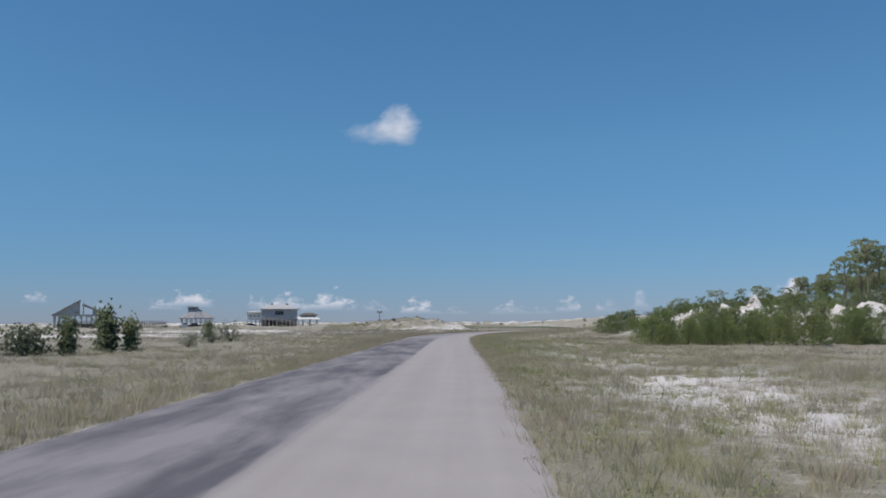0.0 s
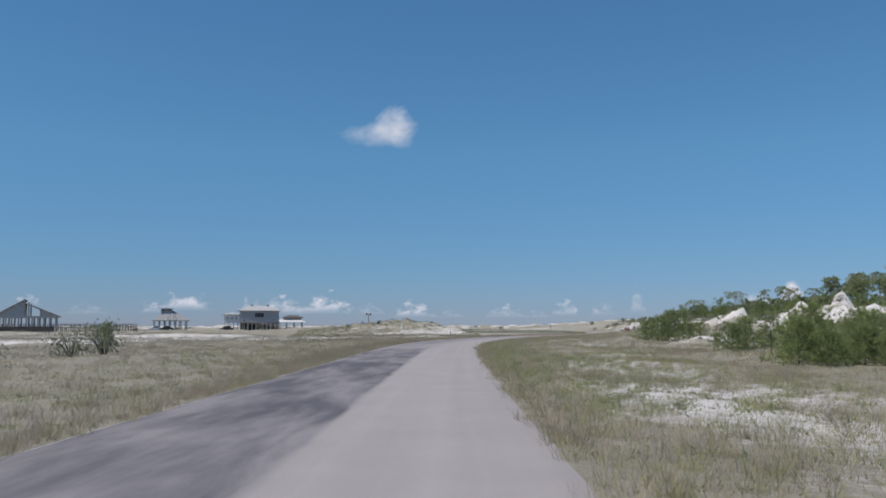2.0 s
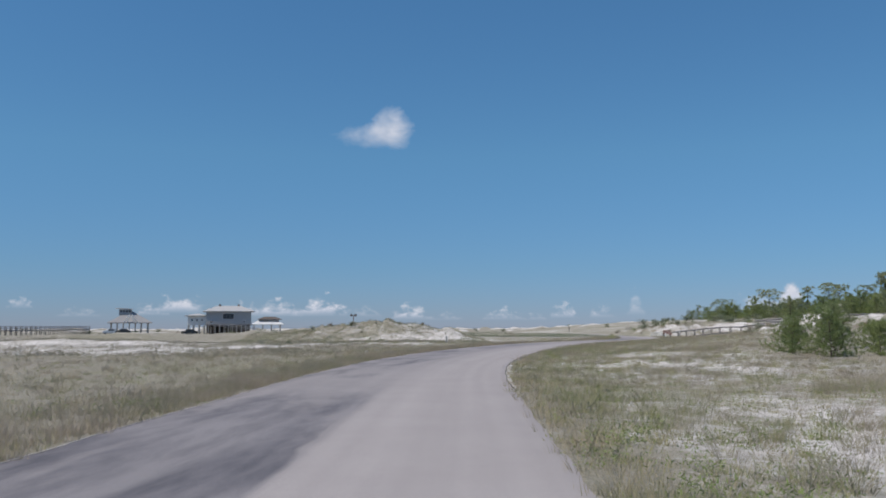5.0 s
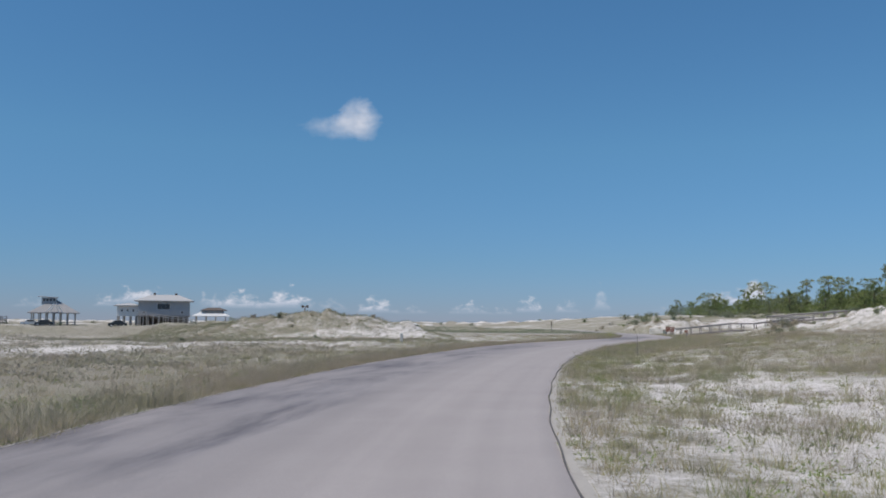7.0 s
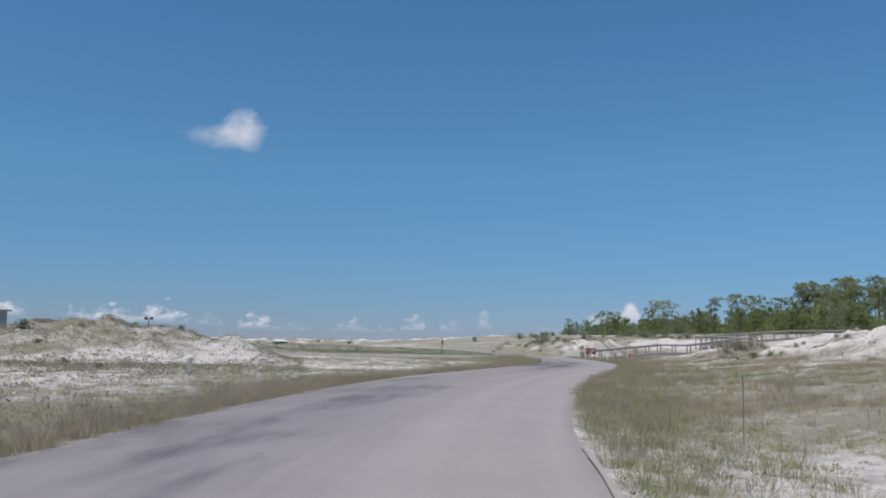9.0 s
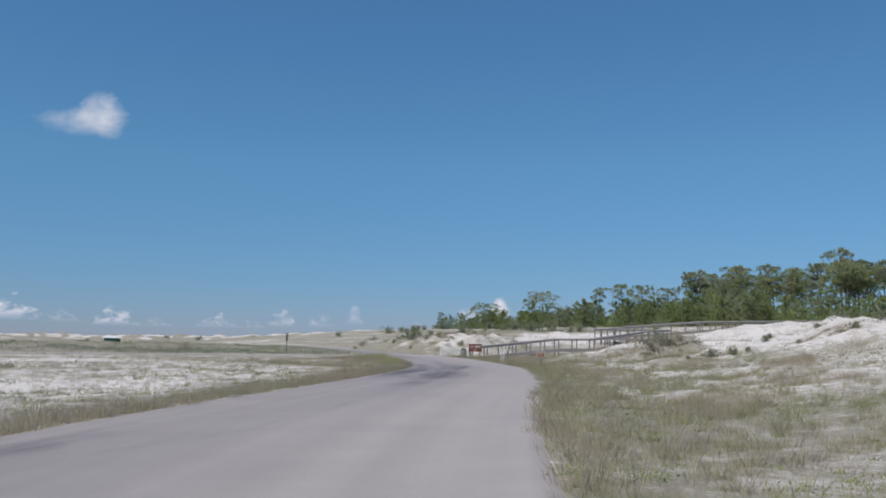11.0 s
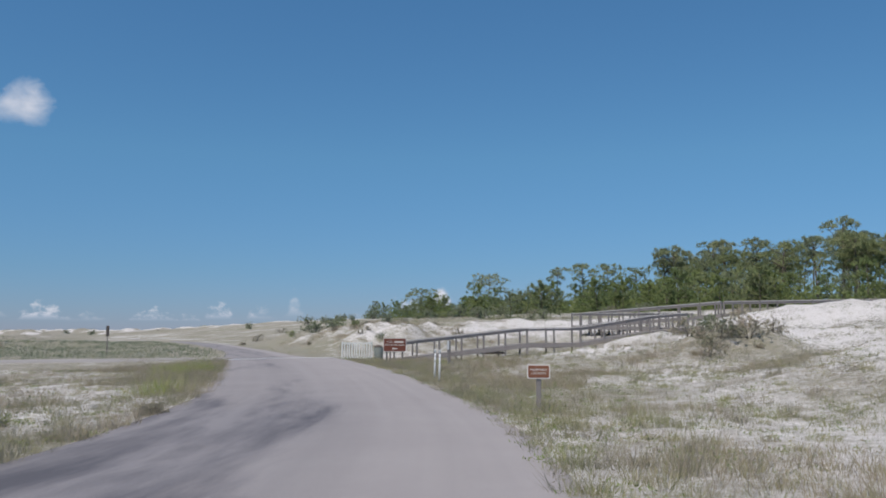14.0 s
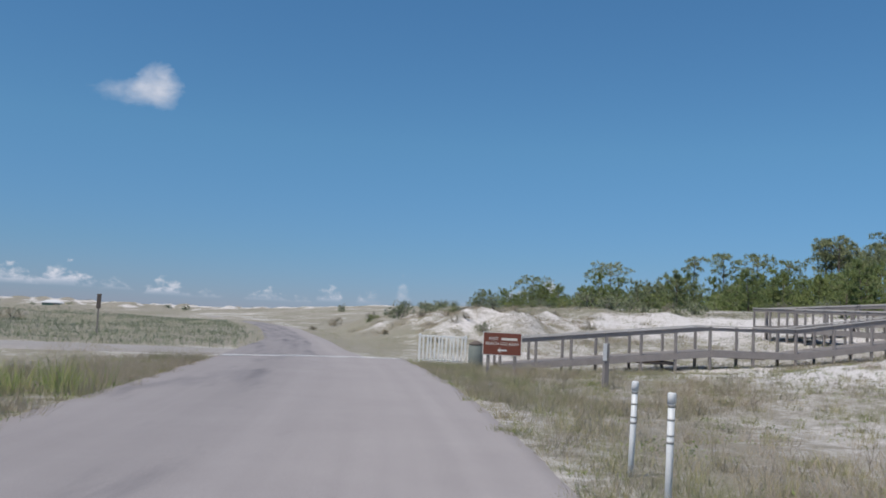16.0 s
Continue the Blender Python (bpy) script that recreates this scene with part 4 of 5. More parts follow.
for x, y, k, s in ((24.6, 167.6, 0, 0.5), (44.4, 163.5, 1, 0.75), (42.7, 165.4, 1, 0.5), (45.9, 164.2, 1, 0.6), (44.2, 166.2, 1, 0.4), (46.8, 161.2, 1, 0.5), (48.6, 161, 1, 0.6), (47.4, 164.6, 1, 0.75), (50.5, 163.8, 1, 0.7), (49.6, 166.8, 1, 0.6),
                   (52.5, 160, 0, 1.1), (50.5, 157.5, 1, 0.9), (46.6, 157, 1, 0.8), (48, 153.4, 0, 1.0), (49.0, 180.2, 2, 0.9), (50.2, 180.8, 1, 0.8), (51.0, 182.2, 2, 1.1), (52.2, 181.6, 1, 0.95), (53.2, 182.6, 2, 1.2), (53.6, 184.0, 2, 1.1), (52.4, 180.2, 2, 0.9),
                   (-9, 158, 1, 1.2), (-6, 160, 2, 1.4), (-3, 161.5, 1, 1.1), (-12, 161, 2, 1.6), (0, 161, 2, 1.2), (-7.5, 156, 2, 1.1), (-15, 166, 0, 1.2), (-4.6, 150, 1, 0.8), (-1.5, 143.5, 1, 0.55), (3.2, 148, 2, 0.9), (-14, 141, 1, 0.9),
                   (42.5, 219, 2, 1.3), (46, 224, 2, 1.6), (50, 231, 0, 1.5), (56, 236, 0, 1.8), (62, 238, 0, 1.8), (44, 232, 0, 1.3), (41, 241, 2, 1.4), (48, 250, 0, 1.9), (39, 120, 1, 1.2), (42, 128, 0, 1.4), (44, 141, 2, 1.5), (41, 147, 2, 1.2),
                   (38.5, 108, 0, 1.0), (40.5, 112, 1, 1.2), (26.4, 82.5, 2, 1.3), (22.4, 81.2, 2, 1.1), (30, 86, 2, 1.6), (28, 88, 2, 1.7), (31.6, 90, 2, 1.8), (27, 91, 1, 1.6), (29.4, 93, 2, 1.8), (33.6, 93.4, 2, 1.7), (30.4, 96.6, 1, 1.8), (25.8, 86.6, 2, 1.4)):
    stand_copy(bush[k], x, y, s, rnd.uniform(0, 360))
# scrub on the slopes and over the far flats
scrub = [shrub("shrub", 65, 1.0, 1.9, OAK, "grey-green scrub bush on the sandy slope", 8, 84, (0.15, 0.06), 10),
         shrub("shrub", 66, 1.2, 2.0, NEEDLE, "green scrub bush on the sandy slope", 8, 84, (0.15, 0.06), 10),
         shrub("shrub", 67, 0.8, 2.2, DULL_GRASS, "low grey-brown scrub on the sandy slope", 8, 84, (0.18, 0.036), 10)]
for p in scrub:
    tagged(p, group="scrub on the slopes")
plots = []
for k in range(1500):
    x, y = rnd.uniform(30, 88), rnd.uniform(78, 330)
    clear = off_road(x, y)[0]
    white = max(float(hill(x, y, 49, 157, 9, 12)), float(hill(x, y, 60, 180, 10, 9)), float(hill(x, y, 58, 192, 9, 4)))
    slope = clear - 14 - (10 if y < 90 else 0)
    if slope > 0 and rnd.random() < min(1, slope / 25) * (1 - white) * (0.26 if y < 125 else 0.15) and float(under_walk(np.array(x), np.array(y))) > 3.0 + height(x, y):
        plots.append((x, y, rnd.choice((0, 1, 1, 2)), rnd.uniform(0.6, 1.5)))
for k in range(60):
    plots.append((rnd.uniform(-190, 60), rnd.uniform(225, 520), rnd.choice((0, 2, 2)), rnd.uniform(0.5, 1.2)))
for cx, cy, wx, wy, n in ((-60, 290, 11, 5, 12), (-96, 309, 9, 4, 9), (-96, 202, 9, 3, 8), (-55, 326, 8, 4, 5)):
    plots += [(cx + rnd.uniform(-wx, wx), cy + rnd.uniform(-wy, wy), rnd.choice((0, 2, 2)), rnd.uniform(0.6, 1.1)) for k in range(n)]
for k, (x, y, kind, s) in enumerate(plots):
    if off_road(x, y)[0] < 5 or (x > 52 and 78 < y < 150 and k % 2) or (x > 66 and y < 200):
        continue
    if scrub[kind].location.length < 0.01:
        set_down(scrub[kind], x, y, s, rnd.uniform(0, 360))
    else:
        stand_copy(scrub[kind], x, y, s, rnd.uniform(0, 360))
for x, y, k, s in ((50.2, 180.6, 2, 0.9), (51.6, 181.6, 2, 1.2), (52.8, 181.2, 2, 1.1), (53.8, 182.6, 2, 1.1), (51.0, 183.0, 2, 1.1), (52.6, 183.6, 0, 0.8), (49.2, 179.6, 2, 0.9), (54.6, 181.6, 2, 0.9)):
    stand_copy(scrub[k], x, y, s, rnd.uniform(0, 360))
for k in range(30):
    x, y = 49 + 8 * rnd.uniform(-1, 1), 224 + 11 * rnd.uniform(-1, 1)
    if off_road(x, y)[0] > 5:
        stand_copy(scrub[(2, 2, 2, 0)[k % 4]], x, y, rnd.uniform(0.35, 0.75), rnd.uniform(0, 360))
for k in range(20):
    stand_copy(scrub[(2, 0, 1)[k % 3]], rnd.uniform(44, 76), rnd.uniform(232, 250), rnd.uniform(0.6, 1.25), rnd.uniform(0, 360))
for k in range(12):
    stand_copy(scrub[(0, 1)[k % 2]], 50.5 + 4.5 * rnd.uniform(-1, 1), 157.5 + 7.5 * rnd.uniform(-1, 1), rnd.uniform(0.28, 0.6), rnd.uniform(0, 360))
for x, y, s in ((66, 470, 3.2), (72, 472, 3.6), (61, 480, 2.2), (92, 470, 2.6), (100, 450, 3.2), (108, 420, 3.2), (112, 400, 3.0), (104, 395, 3.6), (97, 372, 3.2), (92, 355, 2.6), (118, 460, 3.4), (84, 480, 2.0)):
    stand_copy(scrub[1], x, y, s, rnd.uniform(0, 360))


# ---- grass ----
def blades_mesh(r, x, y, tall, spread, per, width, lean=0.45):
    """Tufts of thin pointed blades on the ground, a triangle a blade."""
    n = len(x) * per
    cx, cy, h = np.repeat(x, per), np.repeat(y, per), np.repeat(tall, per) * r.uniform(0.35, 1.15, n)
    sp = np.repeat(spread, per)
    a, q = r.uniform(0, 2 * np.pi, n), np.sqrt(r.uniform(0, 1, n)) * sp
    bx, by = cx + q * np.cos(a), cy + q * np.sin(a)
    bz = heights(bx, by) - 0.02
    la = a + r.uniform(-1.2, 1.2, n)
    ln = h * r.uniform(0.1, lean, n)
    wa = r.uniform(0, np.pi, n)
    w = width * r.uniform(0.6, 1.4, n)
    wx, wy = np.cos(wa) * w / 2, np.sin(wa) * w / 2
    tx, ty, tz = bx + ln * np.cos(la), by + ln * np.sin(la), bz + h * 0.96
    v = np.stack([np.stack([bx - wx, by - wy, bz], 1), np.stack([bx + wx, by + wy, bz], 1), np.stack([tx, ty, tz], 1)], 1).reshape(-1, 3)
    return v, np.arange(3 * n).reshape(-1, 3)


def sow(name, mat, label, seed, tries, keep, tall, spread, per, width, lean=0.45, area=(-70, 78, -12, 238), leafy=0.0, belt=0.0, rise=0.0):
    r = np.random.RandomState(seed)
    if belt:
        k, left = r.randint(0, N_ROAD, tries), r.uniform(0, 1, tries) < 0.5
        e = np.where(left[:, None], edge_l[k], edge_r[k])
        out = np.where(left[:, None], edge_l[k] - edge_r[k], edge_r[k] - edge_l[k])
        out /= np.hypot(*out.T)[:, None]
        e = e + out * (belt * r.uniform(0, 1, tries) ** 1.6)[:, None] + r.uniform(-0.35, 0.35, (tries, 2))
        ok = e[:, 1] > -12
        x, y = e[ok, 0], e[ok, 1]
    else:
        x, y = r.uniform(area[0], area[1], tries), r.uniform(area[2], area[3], tries)
    far = off_road(x, y)
    bend = (y > 72) & (y < 126) & (x > np.interp(y, road_mid[:, 1], road_mid[:, 0]))
    ok = far > np.where(bend, 0.28, 0.02)
    x, y, far = x[ok], y[ok], far[ok]
    good = r.uniform(0, 1, len(x)) < keep(x, y, far, cover(x, y))
    x, y, far = x[good], y[good], far[good]
    h = tall * r.uniform(0.6, 1.25, len(x))
    if leafy:
        v, f = needles(r, np.stack([x, y, heights(x, y) + 0.3 * h], 1) + r.normal(size=(len(x), 3)) * 0.0, tall, leafy, per)
        v = v.reshape(-1, 3, 3) + np.repeat(r.normal(size=(len(x), 3)) * 0.0, per, 0)[:, None] + np.abs(r.normal(size=(len(x) * per, 3))).clip(0, 2)[:, None] * np.array([0, 0, rise or 0.25 * tall]) + (r.normal(size=(len(x) * per, 3)) * (spread, spread, 0))[:, None]
        v = v.reshape(-1, 3)
    else:
        v, f = blades_mesh(r, x, y, h, np.full(len(x), spread), per, width, lean)
    return tagged(new(name, tri_mesh(name, v, f, mat)), label, "grass", kind="stuff")


def patch(x, y, size, seed, sharp=1.5):
    return np.clip(0.5 + sharp * wave(x, y, size, seed), 0, 1)


tuft = lambda x, y, seed: np.clip(0.45 + 1.3 * wave(x, y, 1.4, seed), 0.06, 1)
near_belt = lambda far, a, b: 1 - step(far, a, b)
right_of = lambda x, y: (x > np.interp(y, road_mid[:, 1], road_mid[:, 0])).astype(float)
left_late = lambda x, y: (1 - right_of(x, y)) * step(y, 15, 45)
sow("grass", GRASS, "dry yellowish grass along the verges and over the field", 71, 70000, lambda x, y, far, c: c ** 1.5 * (0.35 + 0.65 * patch(x, y, 6, 41)) * tuft(x, y, 61) * (1 - 0.7 * left_late(x, y)) * (1 - 0.45 * right_of(x, y) * step(y, 122, 134)), 0.24, 0.16, 15, 0.008, 0.9, belt=18)
sow("grass", GREEN_GRASS, "greener grass along the road's edge", 72, 40000, lambda x, y, far, c: (0.2 + 0.8 * c) * (near_belt(far, 0.7, 4.0) * patch(x, y, 5, 46, 1.5) + 0.4 * patch(x, y, 9, 42, 2.0)) * tuft(x, y, 62) * (1 - 0.7 * left_late(x, y)), 0.20, 0.15, 15, 0.008, 0.9, belt=14)
sow("grass", DULL_GRASS, "grey-brown dead stems and brush among the grass", 73, 66000, lambda x, y, far, c: (0.2 + 0.8 * c) * np.clip(patch(x, y, 5, 43, 1.8) + 0.5 * left_late(x, y), 0, 1) * tuft(x, y, 63), 0.27, 0.17, 15, 0.006, 1.0, belt=22)
sow("grass", GREEN_GRASS, "rounded tussocks of green grass on sand", 83, 16000, lambda x, y, far, c: (0.15 + 0.85 * right_of(x, y)) * patch(x, y, 11, 66, 1.6) * step(far, 0.2, 1.0) * 0.6, 0.32, 0.17, 52, 0.006, 1.0, belt=11)
sow("grass", DULL_GRASS, "rounded tussocks of grey-brown brush on sand", 84, 17000, lambda x, y, far, c: np.where(right_of(x, y) > 0.5, 0.5 * patch(x, y, 9, 67, 1.6), 0.1 + 0.9 * near_belt(far, 0.8, 2.6) * step(y, 30, 60) * (1 - step(y, 128, 140))) * step(far, 0.05, 0.4), 0.38, 0.2, 56, 0.005, 1.0, belt=12)
sow("grass", DULL_GRASS, "fringe of brown grass overhanging the road's edge", 74, 30000, lambda x, y, far, c: ((1 - right_of(x, y)) * (1 - 0.8 * step(y, 130, 150)) + 0.45 - 0.1 * step(y, 118, 130) * right_of(x, y)) * tuft(x, y, 64), 0.24, 0.12, 14, 0.006, 1.0, belt=0.8)
sow("grass", DULL_GRASS, "thick band of soft brown brush along the outer edge of the bend", 96, 12000, lambda x, y, far, c: (1 - right_of(x, y)) * step(y, 40, 70) * np.clip(0.6 + 0.9 * wave(x, y, 4, 74), 0.1, 1) * (1 - 0.9 * hill(x, y, 26.5, 167.5, 3.5, 4.5)), 0.34, 0.26, 52, 0.0045, 1.3, belt=3.2)
sow("weeds", WEED, "low green weeds scattered on sand", 75, 30000, lambda x, y, far, c: (0.15 + 0.6 * np.clip(1.1 - c, 0, 1)) * (0.05 + 0.95 * patch(x, y, 4, 44, 2.4)), 0.06, 0.09, 20, 0, leafy=0.016, belt=16)
sow("weeds", DULL_GRASS, "dry grey sprigs scattered on sand", 78, 12000, lambda x, y, far, c: 0.15 + 0.5 * np.clip(1.1 - c, 0, 1), 0.09, 0.09, 14, 0, leafy=0.011, belt=24)
sow("weeds", GREEN_GRASS, "small grey-green sprigs scattered on sand", 76, 42000, lambda x, y, far, c: (0.10 + 0.5 * np.clip(1.0 - c, 0, 1)) * near_belt(far, 12, 60), 0.085, 0.10, 12, 0, leafy=0.022)
sow("weeds", WEED, "broad-leaved green weeds in clumps beside the road", 80, 15000, lambda x, y, far, c: (0.25 + 0.75 * right_of(x, y)) * tuft(x, y, 65) * (0.12 + 0.88 * np.exp(-((y - 48) / 17) ** 2)) * step(far, 0.2, 0.8), 0.06, 0.12, 60, 0, leafy=0.017, belt=9, rise=0.10)
sow("grass", DULL_GRASS, "grey-brown brush in drifts beside the bend", 79, 30000, lambda x, y, far, c: np.clip(3.0 * wave(x, y, 7, 48) - 1.1 + 0.8 * hill(x, y, 27.5, 186, 3, 9, -12) + 1.1 * hill(x, y, 40.5, 181, 3.5, 11, -12), 0, 1) * step(far, 0.5, 2.0), 0.42, 0.22, 34, 0.0055, 1.0, area=(22, 66, 128, 200))
sow("grass", DULL_GRASS, "drifts of soft grey-brown brush in the field", 85, 12000, lambda x, y, far, c: np.clip(2.5 * wave(x, y, 8, 49) - 0.3, 0, 1) * step(far, 1.5, 3.5), 0.36, 0.22, 36, 0.006, 1.0, area=(5, 24, -8, 130))
sow("grass", DULL_GRASS, "soft rounded brush of grey-brown stems over the meadow", 91, 15000, lambda x, y, far, c: c ** 1.6 * np.clip(0.55 + 1.2 * wave(x, y, 6, 71), 0.1, 1) * step(far, 0.6, 2.0) * (1 - 0.45 * right_of(x, y) * step(y, 122, 134)), 0.34, 0.26, 34, 0.007, 1.0, belt=26)
sow("grass", GRASS, "soft rounded bunches of olive grass over the meadow", 92, 15000, lambda x, y, far, c: c ** 1.6 * np.clip(0.5 + 1.3 * wave(x, y, 7, 72), 0.1, 1) * step(far, 0.4, 1.4) * (1 - 0.6 * left_late(x, y)) * (1 - 0.45 * right_of(x, y) * step(y, 122, 134)), 0.28, 0.24, 34, 0.007, 1.0, belt=26)
sow("grass", GREEN_GRASS, "bushy green-grey tufts standing apart on sand", 97, 26000, lambda x, y, far, c: right_of(x, y) * np.clip(2.2 * wave(x, y, 1.9, 75) - 0.2, 0, 1) * np.clip(1.2 - 0.7 * c, 0, 1) * step(far, 0.3, 1.0), 0.27, 0.13, 40, 0.0075, 0.95, belt=15)
sow("grass", DULL_GRASS, "bushy brown tufts standing apart on sand", 98, 26000, lambda x, y, far, c: (0.3 + 0.7 * right_of(x, y)) * np.clip(2.2 * wave(x, y, 2.3, 76) - 0.3, 0, 1) * np.clip(1.2 - 0.7 * c, 0, 1) * step(far, 0.3, 1.0), 0.31, 0.15, 40, 0.007, 0.95, belt=16)
sow("grass", GREEN_GRASS, "small grey-green bunches dotted over bare sand", 93, 30000, lambda x, y, far, c: np.clip(1.15 - c, 0, 1) * np.clip(0.45 + 1.2 * wave(x, y, 2.2, 73), 0.05, 1) * 0.75, 0.19, 0.09, 26, 0.008, 1.0, belt=22)
sow("grass", WEED, "tall feathery green clump on the sandy bank", 81, 2600, lambda x, y, far, c: hill(x, y, 29.4, 185.0, 0.8, 0.9) + 0.6 * hill(x, y, 27.6, 174, 0.6, 0.8), 0.6, 0.16, 26, 0.009, 0.7, area=(26, 33, 172, 188))
sow("weeds", OAK, "grey-green sprigs over the dune", 86, 9000, lambda x, y, far, c: 0.25 + 0.6 * c, 0.10, 0.12, 12, 0, leafy=0.032, area=(-24, 8, 143, 168), rise=0.06)
sow("weeds", DULL_GRASS, "brown sprigs over the dune", 87, 9000, lambda x, y, far, c: 0.25 + 0.6 * c, 0.14, 0.12, 12, 0, leafy=0.024, area=(-24, 8, 143, 168), rise=0.08)
sow("weeds", GREEN_GRASS, "grey-green sprigs over the dunes behind the boardwalk", 94, 16000, lambda x, y, far, c: (0.15 + 0.5 * c) * step(far, 6, 14), 0.11, 0.16, 12, 0, leafy=0.026, area=(38, 84, 148, 262), rise=0.08)
sow("weeds", DULL_GRASS, "brown sprigs over the dunes behind the boardwalk", 95, 16000, lambda x, y, far, c: (0.15 + 0.5 * c) * step(far, 6, 14), 0.14, 0.16, 12, 0, leafy=0.022, area=(38, 84, 148, 262), rise=0.10)
sow("grass", DULL_GRASS, "clumps of grey-brown brush on the dune behind the gate", 101, 5200, lambda x, y, far, c: hill(x, y, 50, 223, 9, 13) * np.clip(0.25 + 1.8 * wave(x * 1.2, y * 0.5, 2.6, 77), 0, 1) * step(far, 2, 5), 0.36, 0.3, 26, 0.016, 1.2, area=(40, 66, 205, 248))
sow("grass", GREEN_GRASS, "uneven green tufts growing up to the asphalt", 102, 15000, lambda x, y, far, c: right_of(x, y) * step(y, 96, 112) * np.clip(0.3 + 1.6 * wave(x, y, 2.4, 78), 0.02, 1) * (1 - 0.45 * right_of(x, y) * step(y, 122, 134)), 0.26, 0.17, 34, 0.006, 1.1, belt=3.0)
sow("grass", DULL_GRASS, "soft brown tufts on the sand beside the asphalt", 103, 12000, lambda x, y, far, c: (0.4 + 0.6 * right_of(x, y)) * step(y, 96, 112) * np.clip(0.22 + 1.6 * wave(x, y, 2.0, 79), 0.02, 1) * (1 - 0.45 * right_of(x, y) * step(y, 122, 134)), 0.28, 0.18, 38, 0.005, 1.2, belt=3.0)
sow("weeds", DULL_GRASS, "brown sprigs and seedlings over the white belt", 99, 14000, lambda x, y, far, c: (0.12 + 0.6 * c) * step(far, 4, 9), 0.15, 0.18, 11, 0, leafy=0.03, area=(-62, 4, 96, 150), rise=0.09)
sow("grass", OAK, "even olive grass over the far flat", 88, 10000, lambda x, y, far, c: 0.9 * c * step(far, 0.3, 1.5), 0.28, 0.5, 9, 0.03, 1.0, area=(-25, 35, 204, 275))
sow("grass", DULL_GRASS, "thin far brown grass on dunes", 77, 19000, lambda x, y, far, c: (0.06 + 0.94 * c) * step(far, 10, 20), 0.30, 0.4, 9, 0.03, 1.0)


# ---- boardwalk over the dunes ----
bm = boxes(((-0.5, -0.5, -0.02), (0.5, 0.5, 0.02)))
PLANK = bpy.data.meshes.new("plank")
bm.to_mesh(PLANK)
bm.free()
PLANK.materials.append(GREY_WOOD)


def rail_run(ob, a, b, wide=1.7, gap=1.55):
    """One straight flight: deck, joists, posts and rails, each a part of the boardwalk."""
    a, b = Vector(a), Vector(b)
    along = b - a
    flat = Vector((along.x, along.y, 0))
    side = Vector((-flat.y, flat.x, 0)).normalized() * (wide / 2)
    way = along.normalized()
    # deck planks, joined in bays
    n = max(1, round(flat.length / gap))
    for k in range(n):
        p, q = a + along * (k / n), a + along * ((k + 1) / n)
        cross = side.normalized()
        up = cross.cross(way)
        for j in range(8):
            c = p.lerp(q, (j + 0.5) / 8)
            m = Matrix((way, cross, up)).transposed().to_4x4()
            m.translation = c
            ob_plank = part("plank", PLANK, GREY_WOOD, ob)
            ob_plank.matrix_basis = m @ Matrix.Diagonal((((q - p).length / 8 - 0.012), wide, 1, 1))
    for s in (-1, 1):
        f = bmesh.new()
        beam(f, a + side * s * 1.02 - Vector((0, 0, 0.13)), b + side * s * 1.02 - Vector((0, 0, 0.13)), 0.05, 0.24)
        part("stringer", f, GREY_WOOD, ob)
        for z, h, w, name, mat in ((1.03, 0.045, 0.16, "handrail", PALE_WOOD), (0.90, 0.14, 0.04, "rail", GREY_WOOD)):
            r = bmesh.new()
            up = Vector((0, 0, z))
            beam(r, a + side * s + up, b + side * s + up, w, h)
            part(name, r, mat, ob)
        for k in range(n + 1):
            c = a + along * (k / n) + side * s * 0.96
            low = min(height(c.x, c.y) - 0.25, c.z - 0.3)
            p = bmesh.new()
            box(p, (c.x - 0.05, c.y - 0.05, low), (c.x + 0.05, c.y + 0.05, c.z + 1.01), 0.008)
            part("post", p, GREY_WOOD, ob)


boardwalk = thing("boardwalk", (0, 0, 0), "weathered grey wooden boardwalk with railings climbing the dune", "boardwalk")
for a, b in zip(BOARDWALK, BOARDWALK[1:]):
    rail_run(boardwalk, a, b)
for t in (0.38, 0.6, 0.82):
    c = Vector(BOARDWALK[0]).lerp(Vector(BOARDWALK[3]), t)
    bm = bmesh.new()
    beam(bm, (c.x - 0.7, c.y + 0.15, c.z - 0.30), (c.x + 0.7, c.y - 0.15, c.z - 0.30), 1.5, 0.12)
    part("cross_beam", bm, DARK_WOOD, boardwalk)


# ---- signs, posts and gate ----
def letters(text, size, mat, parent, at, name="lettering"):
    cu = bpy.data.curves.new("text", "FONT")
    cu.body, cu.size, cu.align_x, cu.align_y, cu.extrude = text, size, "CENTER", "CENTER", 0.002
    tmp = bpy.data.objects.new("text", cu)
    scene.collection.objects.link(tmp)
    bpy.context.view_layer.update()
    me = bpy.data.meshes.new_from_object(tmp.evaluated_get(bpy.context.evaluated_depsgraph_get()))
    bpy.data.objects.remove(tmp)
    me.materials.clear()
    me.materials.append(mat)
    ob = part(name, me, mat, parent, "cream lettering")
    ob.matrix_basis = pose(*at, 90, 0, 0)
    return ob


